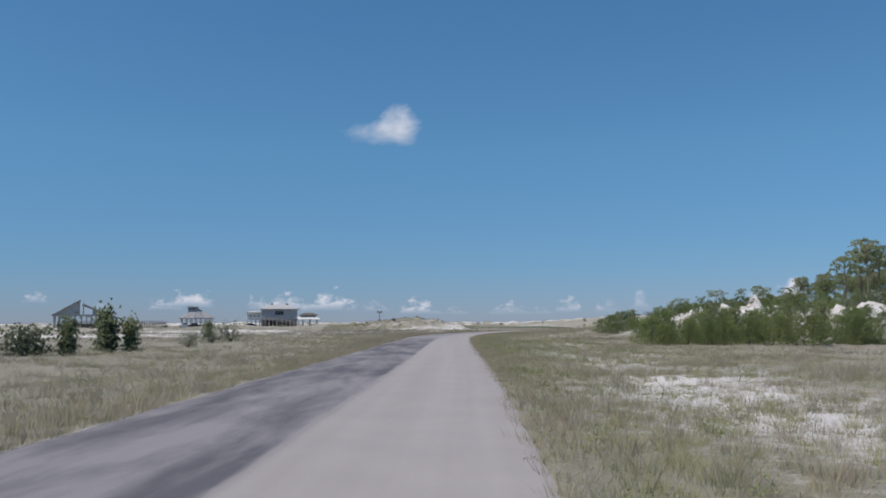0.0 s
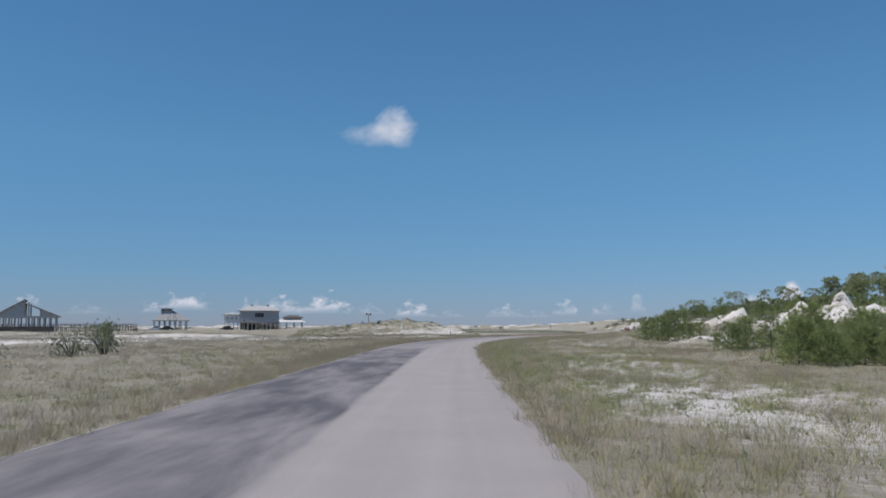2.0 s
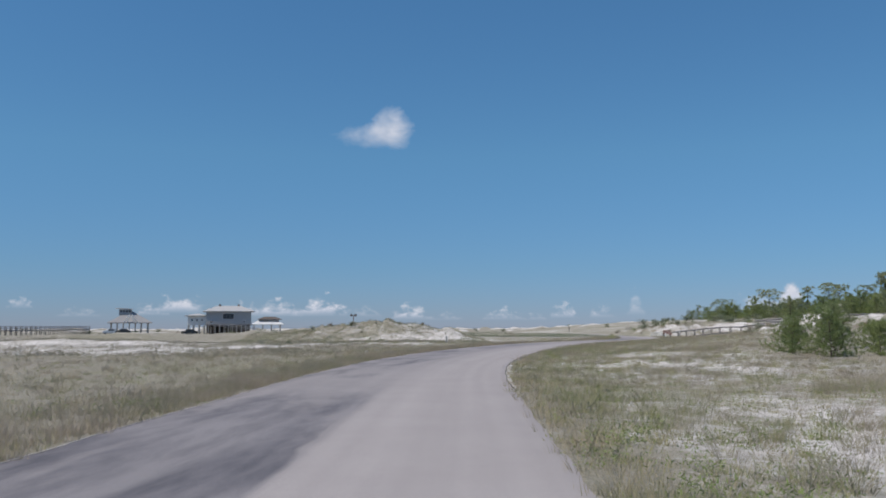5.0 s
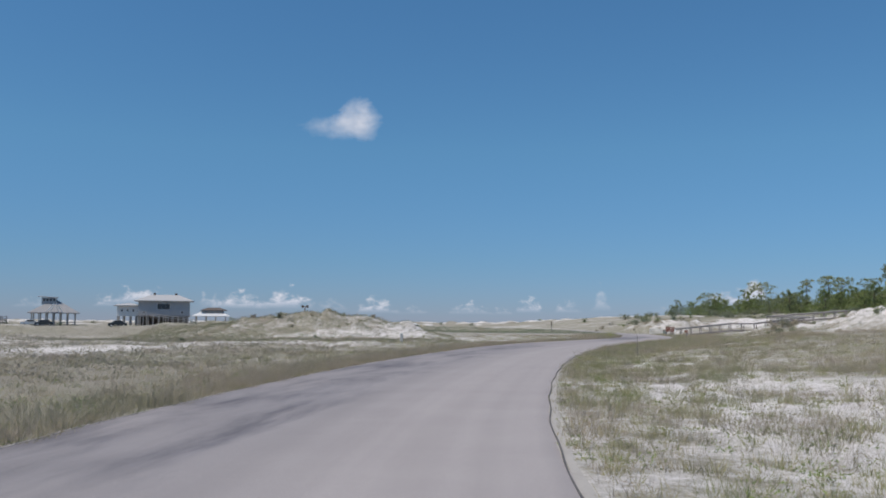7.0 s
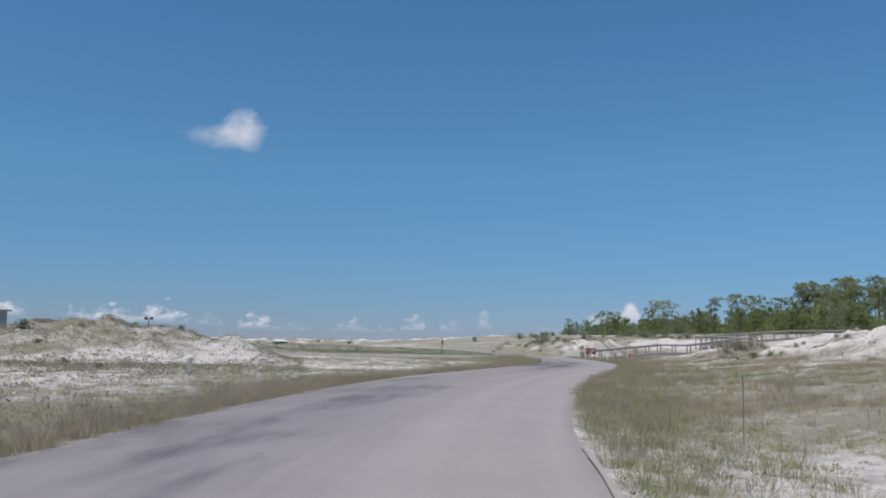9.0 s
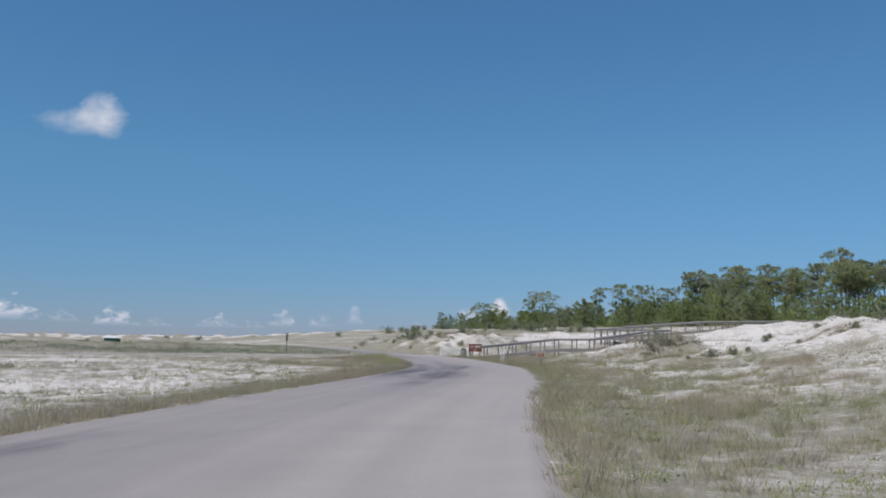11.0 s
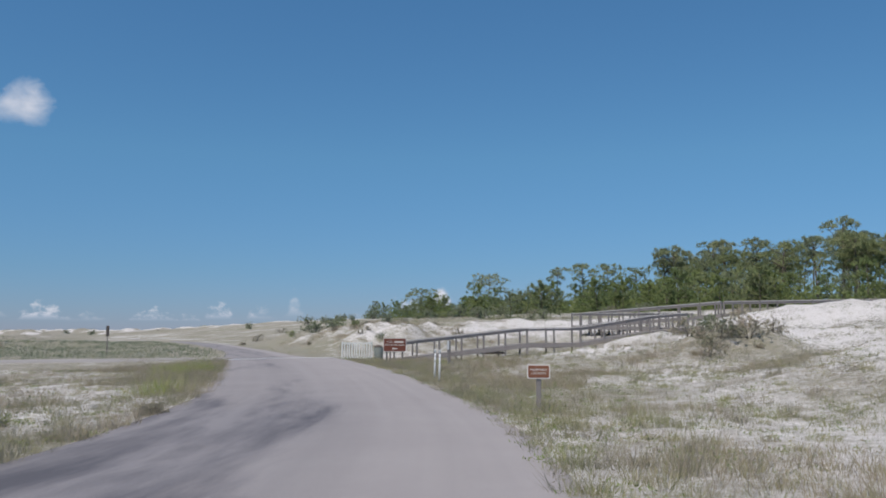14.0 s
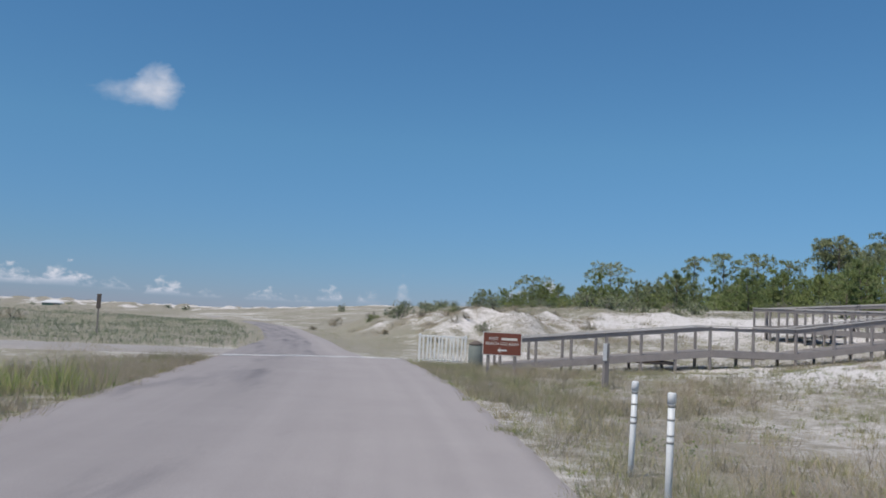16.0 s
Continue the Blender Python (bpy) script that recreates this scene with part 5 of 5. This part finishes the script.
def rounded_plate(w, h, depth, r, y0):
    bm = bmesh.new()
    pts = []
    for cx, cz, a0 in ((w / 2 - r, h / 2 - r, 0), (-w / 2 + r, h / 2 - r, 90), (-w / 2 + r, -h / 2 + r, 180), (w / 2 - r, -h / 2 + r, 270)):
        pts += [(cx + r * math.cos(radians(a0 + k * 22.5)), y0, cz + r * math.sin(radians(a0 + k * 22.5))) for k in range(5)]
    f = bm.faces.new([bm.verts.new(p) for p in pts])
    made = bmesh.ops.extrude_face_region(bm, geom=[f])["geom"]
    bmesh.ops.translate(bm, verts=[v for v in made if isinstance(v, bmesh.types.BMVert)], vec=(0, depth, 0))
    bmesh.ops.recalc_face_normals(bm, faces=bm.faces)
    return bm


def sign_board(parent, w, h, z, lines, size, arrow=False, paint=BROWN):
    """A brown board with a cream border and lines of cream letters."""
    board = part("board", rounded_plate(w, h, 0.02, 0.03, 0.0), CREAM, parent, "cream-bordered board")
    board.matrix_basis = pose(0, 0, z)
    part("panel", rounded_plate(w - 0.045, h - 0.045, 0.006, 0.025, -0.006), paint, board, "brown painted panel")
    for k, text in enumerate(lines):
        z = (0.5 * len(lines) - 0.5 - k) * size * 1.12 + (size * 0.55 if arrow else 0)
        words = text.split("|")
        letters(words[0], size, CREAM, board, (-0.27 if len(words) > 1 else 0, -0.009, z))
        if len(words) > 1:
            part("lettering_bar", boxes(((-0.03, -0.0095, z - 0.035), (0.47, -0.0065, z + 0.04))), CREAM, board, "cream bar of worn lettering")
    if arrow:
        bm = bmesh.new()
        zc = -h * 0.28
        a, s = w * 0.12, 0.045
        pts = [(-a, zc), (-a + 0.09, zc + 0.075), (-a + 0.09, zc + 0.028), (a, zc + 0.028), (a, zc - 0.028), (-a + 0.09, zc - 0.028), (-a + 0.09, zc - 0.075)]
        f = bm.faces.new([bm.verts.new((x, -0.0095, zz)) for x, zz in pts])
        part("arrow", bm, CREAM, board, "cream arrow")
    return board


def wood_post(name, parent, x, y, low, top, w=0.1):
    bm = boxes(((x - w / 2, y - w / 2, low), (x + w / 2, y + w / 2, top)), bevel=0.01)
    return part(name, bm, GREY_WOOD, parent)


crossing = thing("road_sign", (34.15, 166.8, height(34.15, 166.8)), "brown crossing sign with cream letters on a grey wooden post", "sign", turn=-30)
wood_post("post", crossing, 0, 0.075, -0.35, 0.92, 0.1)
sign_board(crossing, 0.46, 0.285, 0.95 - height(34.15, 166.8) - 0.24, ("PEDESTRIAN", "CROSSING"), 0.061, paint=FADED_BROWN)
area_sign = thing("road_sign", (41.18, 195.0, height(41.18, 195.0)), "large brown beach sign with cream letters and an arrow", "sign", turn=-14)
for x in (-0.42, 0.42):
    wood_post("post", area_sign, x, 0.075, -0.4, 1.02 - height(41.18, 195.0), 0.1)
sign_board(area_sign, 1.22, 0.72, 0.76 - height(41.18, 195.0), ("EAST|", "BEACH USE AREA"), 0.135, True)


def pipe_marker(x, y, high):
    ob = thing("marker_post", (x, y, height(x, y)), "white plastic pipe marker with frayed grey tape bands", "post", "pipe markers")
    bm = bmesh.new()
    tube(bm, [((0, 0, -0.2), 0.030), ((0, 0, high), 0.030)], 12)
    part("pipe", bm, PVC, ob)
    bm = bmesh.new()
    tube(bm, [((0, 0, high - 0.09), 0.036), ((0, 0, high - 0.01), 0.037), ((0, 0, high + 0.005), 0.030)], 12)
    part("cap", bm, PVC, ob, "white end cap")
    for z, h in ((high - 0.12, 0.022), (high - 0.23, 0.016), (high - 0.36, 0.014), (high - 0.42, 0.02)):
        bm = bmesh.new()
        tube(bm, [((0, 0, z), 0.0325), ((0, 0, z + h), 0.0325)], 12)
        part("tape_band", bm, TAPE_GREY, ob, "grey tape band")
    return ob


pipe_marker(36.33, 177.58, 0.95).matrix_basis @= pose(0, 0, 0, 0, 1.5, 0)
pipe_marker(35.89, 176.12, 0.96).matrix_basis @= pose(0, 0, 0, 0, 2.0, 40)
reflector = thing("marker_post", (41.75, 189.0, height(41.75, 189.0)), "grey wooden post with a small white panel", "post")
wood_post("post", reflector, 0, 0, -0.3, 1.12, 0.13)
part("panel", boxes(((-0.12, -0.085, 0.68), (-0.02, -0.068, 1.1))), WHITE_PAINT, reflector, "white reflector panel")
rod = thing("marker_post", (14.45, 115.0, height(14.45, 115.0)), "thin rusty steel stake in the grass", "post")
part("stake", boxes(((-0.009, -0.004, -0.3), (0.009, 0.004, 1.05)), ((-0.004, 0.004, -0.3), (0.004, 0.014, 1.15))), GREY_WOOD, rod)
vent = thing("vent_pipe", (3.0, 139.2, height(3.0, 139.2)), "short white plastic pipe standing in sand", "pipe")
bm = bmesh.new()
tube(bm, [((0, 0, -0.2), 0.1), ((0, 0, 0.62), 0.1), ((0, 0, 0.63), 0.115), ((0, 0, 0.74), 0.115)], 14)
part("pipe", bm, PVC, vent)
dark_sign = thing("marker_post", (27.3, 213.5, height(27.3, 213.5)), "dark narrow sign seen edge-on on a thin post", "sign")
wood_post("post", dark_sign, 0, 0, -0.3, 1.9, 0.07)
part("panel", boxes(((-0.10, -0.07, 1.25), (0.10, -0.035, 1.95)), bevel=0.01), DARK_WOOD, dark_sign, "dark back of the panel")

gate = thing("gate", (40.3, 202.0, height(40.3, 202.0) + 0.02), "white wooden gate of upright slats beside the road", "gate", turn=-16)
for x in (0.0, 1.78):
    part("stile", boxes(((x - 0.04, -0.03, -0.1), (x + 0.04, 0.03, 1.1)), bevel=0.006), WHITE_PAINT, gate)
for z in (0.06, 0.98):
    part("rail", boxes(((-0.04, -0.025, z), (1.82, 0.025, z + 0.07)), bevel=0.006), WHITE_PAINT, gate)
slat = boxes(((-0.032, -0.045, 0.1), (0.032, -0.027, 1.02)), bevel=0.004)
slat_me = bpy.data.meshes.new("slat")
slat.to_mesh(slat_me)
slat_me.materials.append(WHITE_PAINT)
for k in range(11):
    ob = part("slat", slat_me, WHITE_PAINT, gate)
    ob.matrix_basis = pose(0.15 + 0.148 * k, 0, 0, 0, 1.2 * math.sin(k * 2.1), 0)

litter_bin = thing("litter_bin", (42.25, 200.9, height(42.25, 200.9)), "grey-green litter bin at the foot of the boardwalk", "bin")
bm = bmesh.new()
tube(bm, [((0, 0, 0), 0.26), ((0, 0, 0.05), 0.28), ((0, 0, 0.78), 0.29), ((0, 0, 0.82), 0.25)], 16)
part("barrel", bm, mottled("grey_green_metal", (0.16, 0.18, 0.16), (0.22, 0.24, 0.22), 4, 0.6, 30), litter_bin)
bm = bmesh.new()
tube(bm, [((0, 0, 0.81), 0.29), ((0, 0, 0.9), 0.22), ((0, 0, 0.98), 0.05)], 16)
part("lid", bm, DARK_WOOD, litter_bin, "dark domed lid")


# ---- buildings behind the field ----
def posts_row(ob, xs, ys, low, top, w, mat, name="stilt"):
    for x in xs:
        for y in ys:
            part(name, boxes(((x - w / 2, y - w / 2, low), (x + w / 2, y + w / 2, top))), mat, ob)


def hip_roof(x0, x1, y0, y1, z0, z1, over, inset, thick=0.18):
    """A hipped roof with overhang and a fascia."""
    bm = bmesh.new()
    a, b, c, d = x0 - over, x1 + over, y0 - over, y1 + over
    ym = (y0 + y1) / 2
    low = [bm.verts.new(p) for p in ((a, c, z0), (b, c, z0), (b, d, z0), (a, d, z0))]
    eave = [bm.verts.new((v.co.x, v.co.y, z0 + thick)) for v in low]
    r0, r1 = bm.verts.new((x0 + inset, ym, z1)), bm.verts.new((x1 - inset, ym, z1))
    bm.faces.new(low[::-1])
    for k in range(4):
        bm.faces.new((low[k], low[(k + 1) % 4], eave[(k + 1) % 4], eave[k]))
    bm.faces.new((eave[0], eave[1], r1, r0))
    bm.faces.new((eave[1], eave[2], r1))
    bm.faces.new((eave[2], eave[3], r0, r1))
    bm.faces.new((eave[3], eave[0], r0))
    return bm


def window(ob, x0, x1, z0, z1, y, parts=2, name="window"):
    """A window set in the wall: frame and dark panes."""
    f = bmesh.new()
    t = 0.09
    for lo, hi in (((x0, y - 0.06, z0), (x1, y, z0 + t)), ((x0, y - 0.06, z1 - t), (x1, y, z1)), ((x0, y - 0.06, z0 + t), (x0 + t, y, z1 - t)), ((x1 - t, y - 0.06, z0 + t), (x1, y, z1 - t))):
        box(f, lo, hi)
    w = part(name, f, WHITE_PAINT, ob, "white-framed window")
    for k in range(parts):
        a, b = x0 + t + (x1 - x0 - 2 * t) * k / parts, x0 + t + (x1 - x0 - 2 * t) * (k + 1) / parts
        part("pane", boxes(((a + 0.02, y - 0.03, z0 + t), (b - 0.02, y - 0.01, z1 - t))), DARK_GLASS, w, "dark pane")


def siding(x0, x1, y0, y1, z0, z1, row=0.3):
    """Walls of overlapping boards, as one stepped shell."""
    bm = bmesh.new()
    n = max(1, round((z1 - z0) / row))
    rings = []
    for k in range(n):
        a, b = z0 + (z1 - z0) * k / n, z0 + (z1 - z0) * (k + 1) / n
        rings += [(a, 0.0), (b - 0.01, 0.025), (b, 0.025)] if k == n - 1 else [(a, 0.0), (b - 0.002, 0.025)]
    last = None
    for z, d in rings:
        ring = [bm.verts.new(p) for p in ((x0 + d, y0 + d, z), (x1 - d, y0 + d, z), (x1 - d, y1 - d, z), (x0 + d, y1 - d, z))]
        if last:
            for k in range(4):
                bm.faces.new((last[k], last[(k + 1) % 4], ring[(k + 1) % 4], ring[k]))
        else:
            bm.faces.new(ring[::-1])
        last = ring
    bm.faces.new(last)
    return bm


hx, hy = -60.5, 303.0
house = thing("beach_house", (hx, hy, height(hx, hy)), "grey beach house on stilts with a white wing and porch", "house", turn=14)
part("wall", siding(-6.2, 6.6, -4, 4, 3.0, 6.7), GREY_SIDING, house, "grey board walls")
part("roof", hip_roof(-6.2, 6.6, -4, 4, 6.7, 8.5, 1.0, 3.0), ROOFING, house, "low grey hipped roof")
for x in (-2.4, 3.0):
    part("roof_vent", boxes(((x - 0.3, -0.3, 8.2), (x + 0.3, 0.3, 8.95)), bevel=0.05), DARK_WOOD, house, "dark roof vent")
window(house, -1.6, 1.7, 4.5, 6.2, -4.0, 3)
window(house, -5.2, -4.2, 3.4, 4.2, -4.0, 1)
window(house, 4.2, 5.0, 3.5, 4.2, -4.0, 1)
part("floor_deck", boxes(((-6.4, -6.6, 2.75), (6.8, 4.1, 3.0))), GREY_WOOD, house)
posts_row(house, [-6, -3.6, -1.2, 1.2, 3.6, 6.2], [-3.8, 0, 3.8], -0.5, 2.75, 0.28, GREY_WOOD)
posts_row(house, [-6 + 1.22 * k for k in range(11)], [-6.3], -0.5, 2.75, 0.24, PALE_WOOD)
part("under_screen", boxes(((-6.0, -1.0, -0.2), (6.2, -0.9, 2.7))), DARK_WOOD, house, "dark screen below the floor")
part("porch_rail", boxes(*([((-6.4, -6.62, 3.9), (6.8, -6.5, 4.0)), ((-6.4, -6.6, 3.15), (6.8, -6.54, 3.25))] + [((x, -6.6, 3.0), (x + 0.1, -6.5, 3.95)) for x in np.arange(-6.4, 6.7, 0.6)])), PALE_WOOD, house)
wing = part("wing_wall", siding(-11.4, -6.2, -3.2, 3, 2.8, 5.4), WHITE_SIDING, house, "white board walls of the wing")
part("wing_roof", hip_roof(-11.4, -6.2, -3.2, 3, 5.4, 6.2, 0.8, 2.2), ROOFING, house, "grey roof of the wing")
for x in (-10.2, -8.8, -7.4):
    window(house, x - 0.3, x + 0.3, 3.9, 4.6, -3.2, 1)
posts_row(house, [-11.2, -9.8, -8.2, -6.8], [-3, 0, 2.8], -0.5, 2.8, 0.28, PALE_WOOD)
ramp = bmesh.new()
beam(ramp, (-5.5, -8.2, 2.9), (8.5, -8.2, 0.9), 1.6, 0.14)
part("ramp", ramp, GREY_WOOD, house, "grey wooden entrance ramp")
for s in (-8.95, -7.45):
    rr = bmesh.new()
    beam(rr, (-5.5, s, 3.9), (8.5, s, 1.9), 0.12, 0.12)
    beam(rr, (-5.5, s, 3.4), (8.5, s, 1.4), 0.06, 0.14)
    for k in range(10):
        x = -5.4 + 13.8 * k / 9
        z = 2.9 - 2.0 * k / 9
        box(rr, (x - 0.07, s - 0.07, -0.4), (x + 0.07, s + 0.07, z + 1.0))
    part("ramp_rail", rr, PALE_WOOD, house)

annex = thing("pavilion", (-55.5, 336, height(-55.5, 336)), "small beach shelter with a dark upper roof and white lower roof", "pavilion", turn=12)
part("roof", hip_roof(-4.6, 4.6, -4, 4, 3.0, 4.6, 0.8, 2.0), WHITE_SIDING, annex, "pale lower roof")
part("upper_roof", hip_roof(-2.4, 4.0, -2, 2, 4.7, 5.7, 0.7, 1.5), DARK_WOOD, annex, "dark raised roof")
part("clerestory", boxes(((-2.2, -1.8, 4.0), (3.8, 1.8, 4.75))), GREY_SIDING, annex)
posts_row(annex, [-4.3, -1.4, 1.4, 4.3], [-3.7, 3.7], -0.5, 3.0, 0.3, PALE_WOOD, "post")

pb = thing("pavilion", (-96.5, 321, height(-96.5, 321)), "open beach pavilion with steep grey roof and raised lantern", "pavilion", turn=20)
part("roof", hip_roof(-5.4, 6.2, -5, 5, 3.5, 7.3, 0.8, 5.2), PAVILION_ROOF, pb, "grey pyramid roof")
part("lantern", boxes(((-3.0, -1.6, 6.0), (0.8, 1.6, 7.9))), GREY_SIDING, pb, "grey slatted lantern")
for k in range(4):
    part("lantern_opening", boxes(((-2.6 + 0.85 * k, -1.66, 6.9), (-2.1 + 0.85 * k, -1.6, 7.6))), DARK_GLASS, pb, "dark lantern opening")
lr = bmesh.new()
beam(lr, (-4.0, 0, 8.25), (1.2, 0, 7.95), 4.4, 0.2)
part("lantern_roof", lr, WHITE_SIDING, pb, "pale tilted lantern roof")
posts_row(pb, [-5.2, -3.4, -1.6, 0.2, 2.0, 3.8, 5.8], [-4.8, 4.8], -0.5, 3.5, 0.34, PALE_WOOD, "post")
for s in (-1, 1):
    gb = bmesh.new()
    beam(gb, (0.6 + s * 0.3, -5.9, 6.2), (0.6 + s * 2.2, -5.9, 3.6), 0.3, 0.3)
    beam(gb, (0.6 + s * 1.2, -5.9, 3.6), (0.6 + s * 0.2, -5.9, 5.6), 0.25, 0.25)
    part("brace", gb, WHITE_PAINT, pb, "pale gable brace")
    part("stair_rail", beam(bmesh.new(), (0.6 + s * 0.9, -9.0, 0.5), (0.6 + s * 0.9, -5.2, 2.2), 0.1, 0.14), PALE_WOOD, pb)
part("rail", boxes(((-5.4, -5.0, 0.9), (6.0, -4.9, 1.1)), ((-5.4, -5.0, 0.4), (6.0, -4.9, 0.5))), GREY_WOOD, pb)
part("floor_deck", boxes(((-5.8, -5.2, 0.0), (6.4, 5.2, 0.3))), GREY_WOOD, pb)

pa = thing("pavilion", (-95, 212, height(-95, 212)), "large open beach pavilion with split shed roof on posts", "pavilion", turn=23)
sh = bmesh.new()
beam(sh, (-6.9, 0, 3.6), (-0.2, 0, 7.6), 11.5, 0.35)
part("roof", sh, PAVILION_ROOF, pa, "steep grey shed roof")
sh = bmesh.new()
beam(sh, (0.3, 0, 6.6), (7.2, 0, 3.7), 11.5, 0.35)
part("lower_roof", sh, PAVILION_ROOF, pa, "lower grey shed roof")
part("gable_wall", boxes(((-6.6, -5.3, 3.4), (6.8, -5.1, 3.9))), PALE_WOOD, pa)
for s in (-5.2, 5.2):
    for pts in (((-6.4, 3.8), (-0.6, 3.8), (-0.6, 7.2)), ((2.9, 3.9), (6.4, 3.9), (2.9, 5.4))):
        tri = bmesh.new()
        tri.faces.new([tri.verts.new((px, s, pz)) for px, pz in pts])
        ex = bmesh.ops.extrude_face_region(tri, geom=list(tri.faces))["geom"]
        bmesh.ops.translate(tri, verts=[q for q in ex if isinstance(q, bmesh.types.BMVert)], vec=(0, 0.15, 0))
        bmesh.ops.recalc_face_normals(tri, faces=tri.faces)
        part("gable_panel", tri, GREY_SIDING, pa, "grey gable panel")
posts_row(pa, [-6.3, -5.2, -4.0, -2.8, -1.4, 0.2, 1.4, 2.6, 3.8, 5.0, 6.3], [-5.2, 5.2], -0.5, 3.6, 0.34, PALE_WOOD, "post")
posts_row(pa, [-0.4, 0.6], [-5.0, 5.0], 3.6, 7.0, 0.3, PALE_WOOD, "post")
part("bench_wall", boxes(((-5.6, -5.5, 0.2), (6.0, -5.3, 1.5))), DARK_WOOD, pa, "dark low wall")

pier = thing("boardwalk", (0, 0, 0), "long low wooden boardwalk between the beach pavilions", "boardwalk")
pp, pq = Vector((-103, 218, 1.0)), Vector((-106, 312, 1.3))
for z, h, w, name in ((0, 0.3, 1.8, "deck"), (1.0, 0.12, 0.14, "handrail"), (0.5, 0.1, 0.08, "rail")):
    bm = bmesh.new()
    for s in ((0,) if name == "deck" else (-0.85, 0.85)):
        beam(bm, pp + Vector((s, 0, z)), pq + Vector((s, 0, z)), w, h)
    part(name, bm, GREY_WOOD, pier)
for k in range(34):
    c = pp.lerp(pq, k / 33)
    for s in (-0.85, 0.85):
        part("post", boxes(((c.x + s - 0.09, c.y - 0.09, height(c.x, c.y) - 0.4), (c.x + s + 0.09, c.y + 0.09, c.z + 1.05))), GREY_WOOD, pier)

tee = thing("pole", (-22.4, 294.5, 1.8), "wooden pole with a short crossbar and lamp boxes", "pole")
bm = bmesh.new()
tube(bm, [((0, 0, -0.5), 0.14), ((0, 0, 3.6), 0.11)], 10)
part("shaft", bm, DARK_WOOD, tee)
part("crossbar", boxes(((-0.8, -0.08, 3.35), (0.8, 0.08, 3.55)), bevel=0.01), DARK_WOOD, tee)
for x in (-0.6, 0.6):
    part("lamp_box", boxes(((x - 0.28, -0.2, 3.2), (x + 0.28, 0.2, 3.85)), bevel=0.03), DARK_WOOD, tee, "dark lamp box")

booth = thing("booth", (5.6, 339.5, height(5.6, 339.5) - 0.35), "small green booth with a white roof beside yellow posts", "booth", turn=8)
part("wall", siding(-1.7, 1.7, -1.2, 1.2, -0.2, 1.9), GREEN_PAINT, booth)
part("roof", hip_roof(-1.7, 1.7, -1.2, 1.2, 1.9, 2.5, 0.3, 0.9), WHITE_SIDING, booth, "white roof")
part("door", boxes(((0.2, -1.25, 0.05), (1.0, -1.2, 1.8))), DARK_WOOD, booth)
for x, y in ((8.3, 336.5), (9.4, 336.3)):
    ob = thing("bollard", (x, y, height(x, y)), "yellow painted bollard in the grass", "bollard", "yellow bollards")
    bm = bmesh.new()
    tube(bm, [((0, 0, -0.3), 0.13), ((0, 0, 1.4), 0.13), ((0, 0, 1.5), 0.06)], 10)
    part("shaft", bm, YELLOW, ob)


def parked_car(x, y, turn, paint, label):
    """A small pick-up or estate, shaped from a side outline."""
    ob = thing("car", (x, y, height(x, y)), label, "car", "parked cars", turn=turn)
    bm = bmesh.new()
    prof = [(-2.2, 0.35), (-2.25, 0.8), (-2.1, 1.0), (-1.3, 1.05), (-0.8, 1.6), (0.9, 1.65), (1.5, 1.1), (2.15, 1.0), (2.25, 0.6), (2.2, 0.35)]
    l, r = [bm.verts.new((px, -0.85, pz)) for px, pz in prof], [bm.verts.new((px, 0.85, pz)) for px, pz in prof]
    bm.faces.new(l)
    bm.faces.new(r[::-1])
    for k in range(len(prof)):
        bm.faces.new((l[k - 1], r[k - 1], r[k], l[k]))
    bmesh.ops.recalc_face_normals(bm, faces=bm.faces)
    bmesh.ops.bevel(bm, geom=list(bm.edges), offset=0.06, segments=2, affect="EDGES")
    body = part("body", bm, paint, ob)
    for s in (-0.87, 0.87):
        part("side_window", boxes(((-0.75, s - 0.01, 1.12), (0.05, s + 0.01, 1.5)), ((0.12, s - 0.01, 1.12), (0.95, s + 0.01, 1.5))), DARK_GLASS, body, "dark side window")
        for wx in (-1.4, 1.4):
            bm = bmesh.new()
            tube(bm, [((wx, s * 0.8, 0.33), 0.33), ((wx, s * 1.01, 0.33), 0.33)], 16)
            w = part("wheel", bm, RUBBER, ob)
            bm = bmesh.new()
            tube(bm, [((wx, s * 1.0, 0.33), 0.19), ((wx, s * 1.03, 0.33), 0.17)], 12)
            part("rim", bm, PVC, w)
    return ob


parked_car(-67.5, 288, 20, CAR_DARK, "dark car parked beside the beach house")
parked_car(-96.0, 305, 25, CAR_WHITE, "white car parked before the open pavilion")
parked_car(-92.6, 306, 15, CAR_DARK, "dark car parked before the open pavilion")
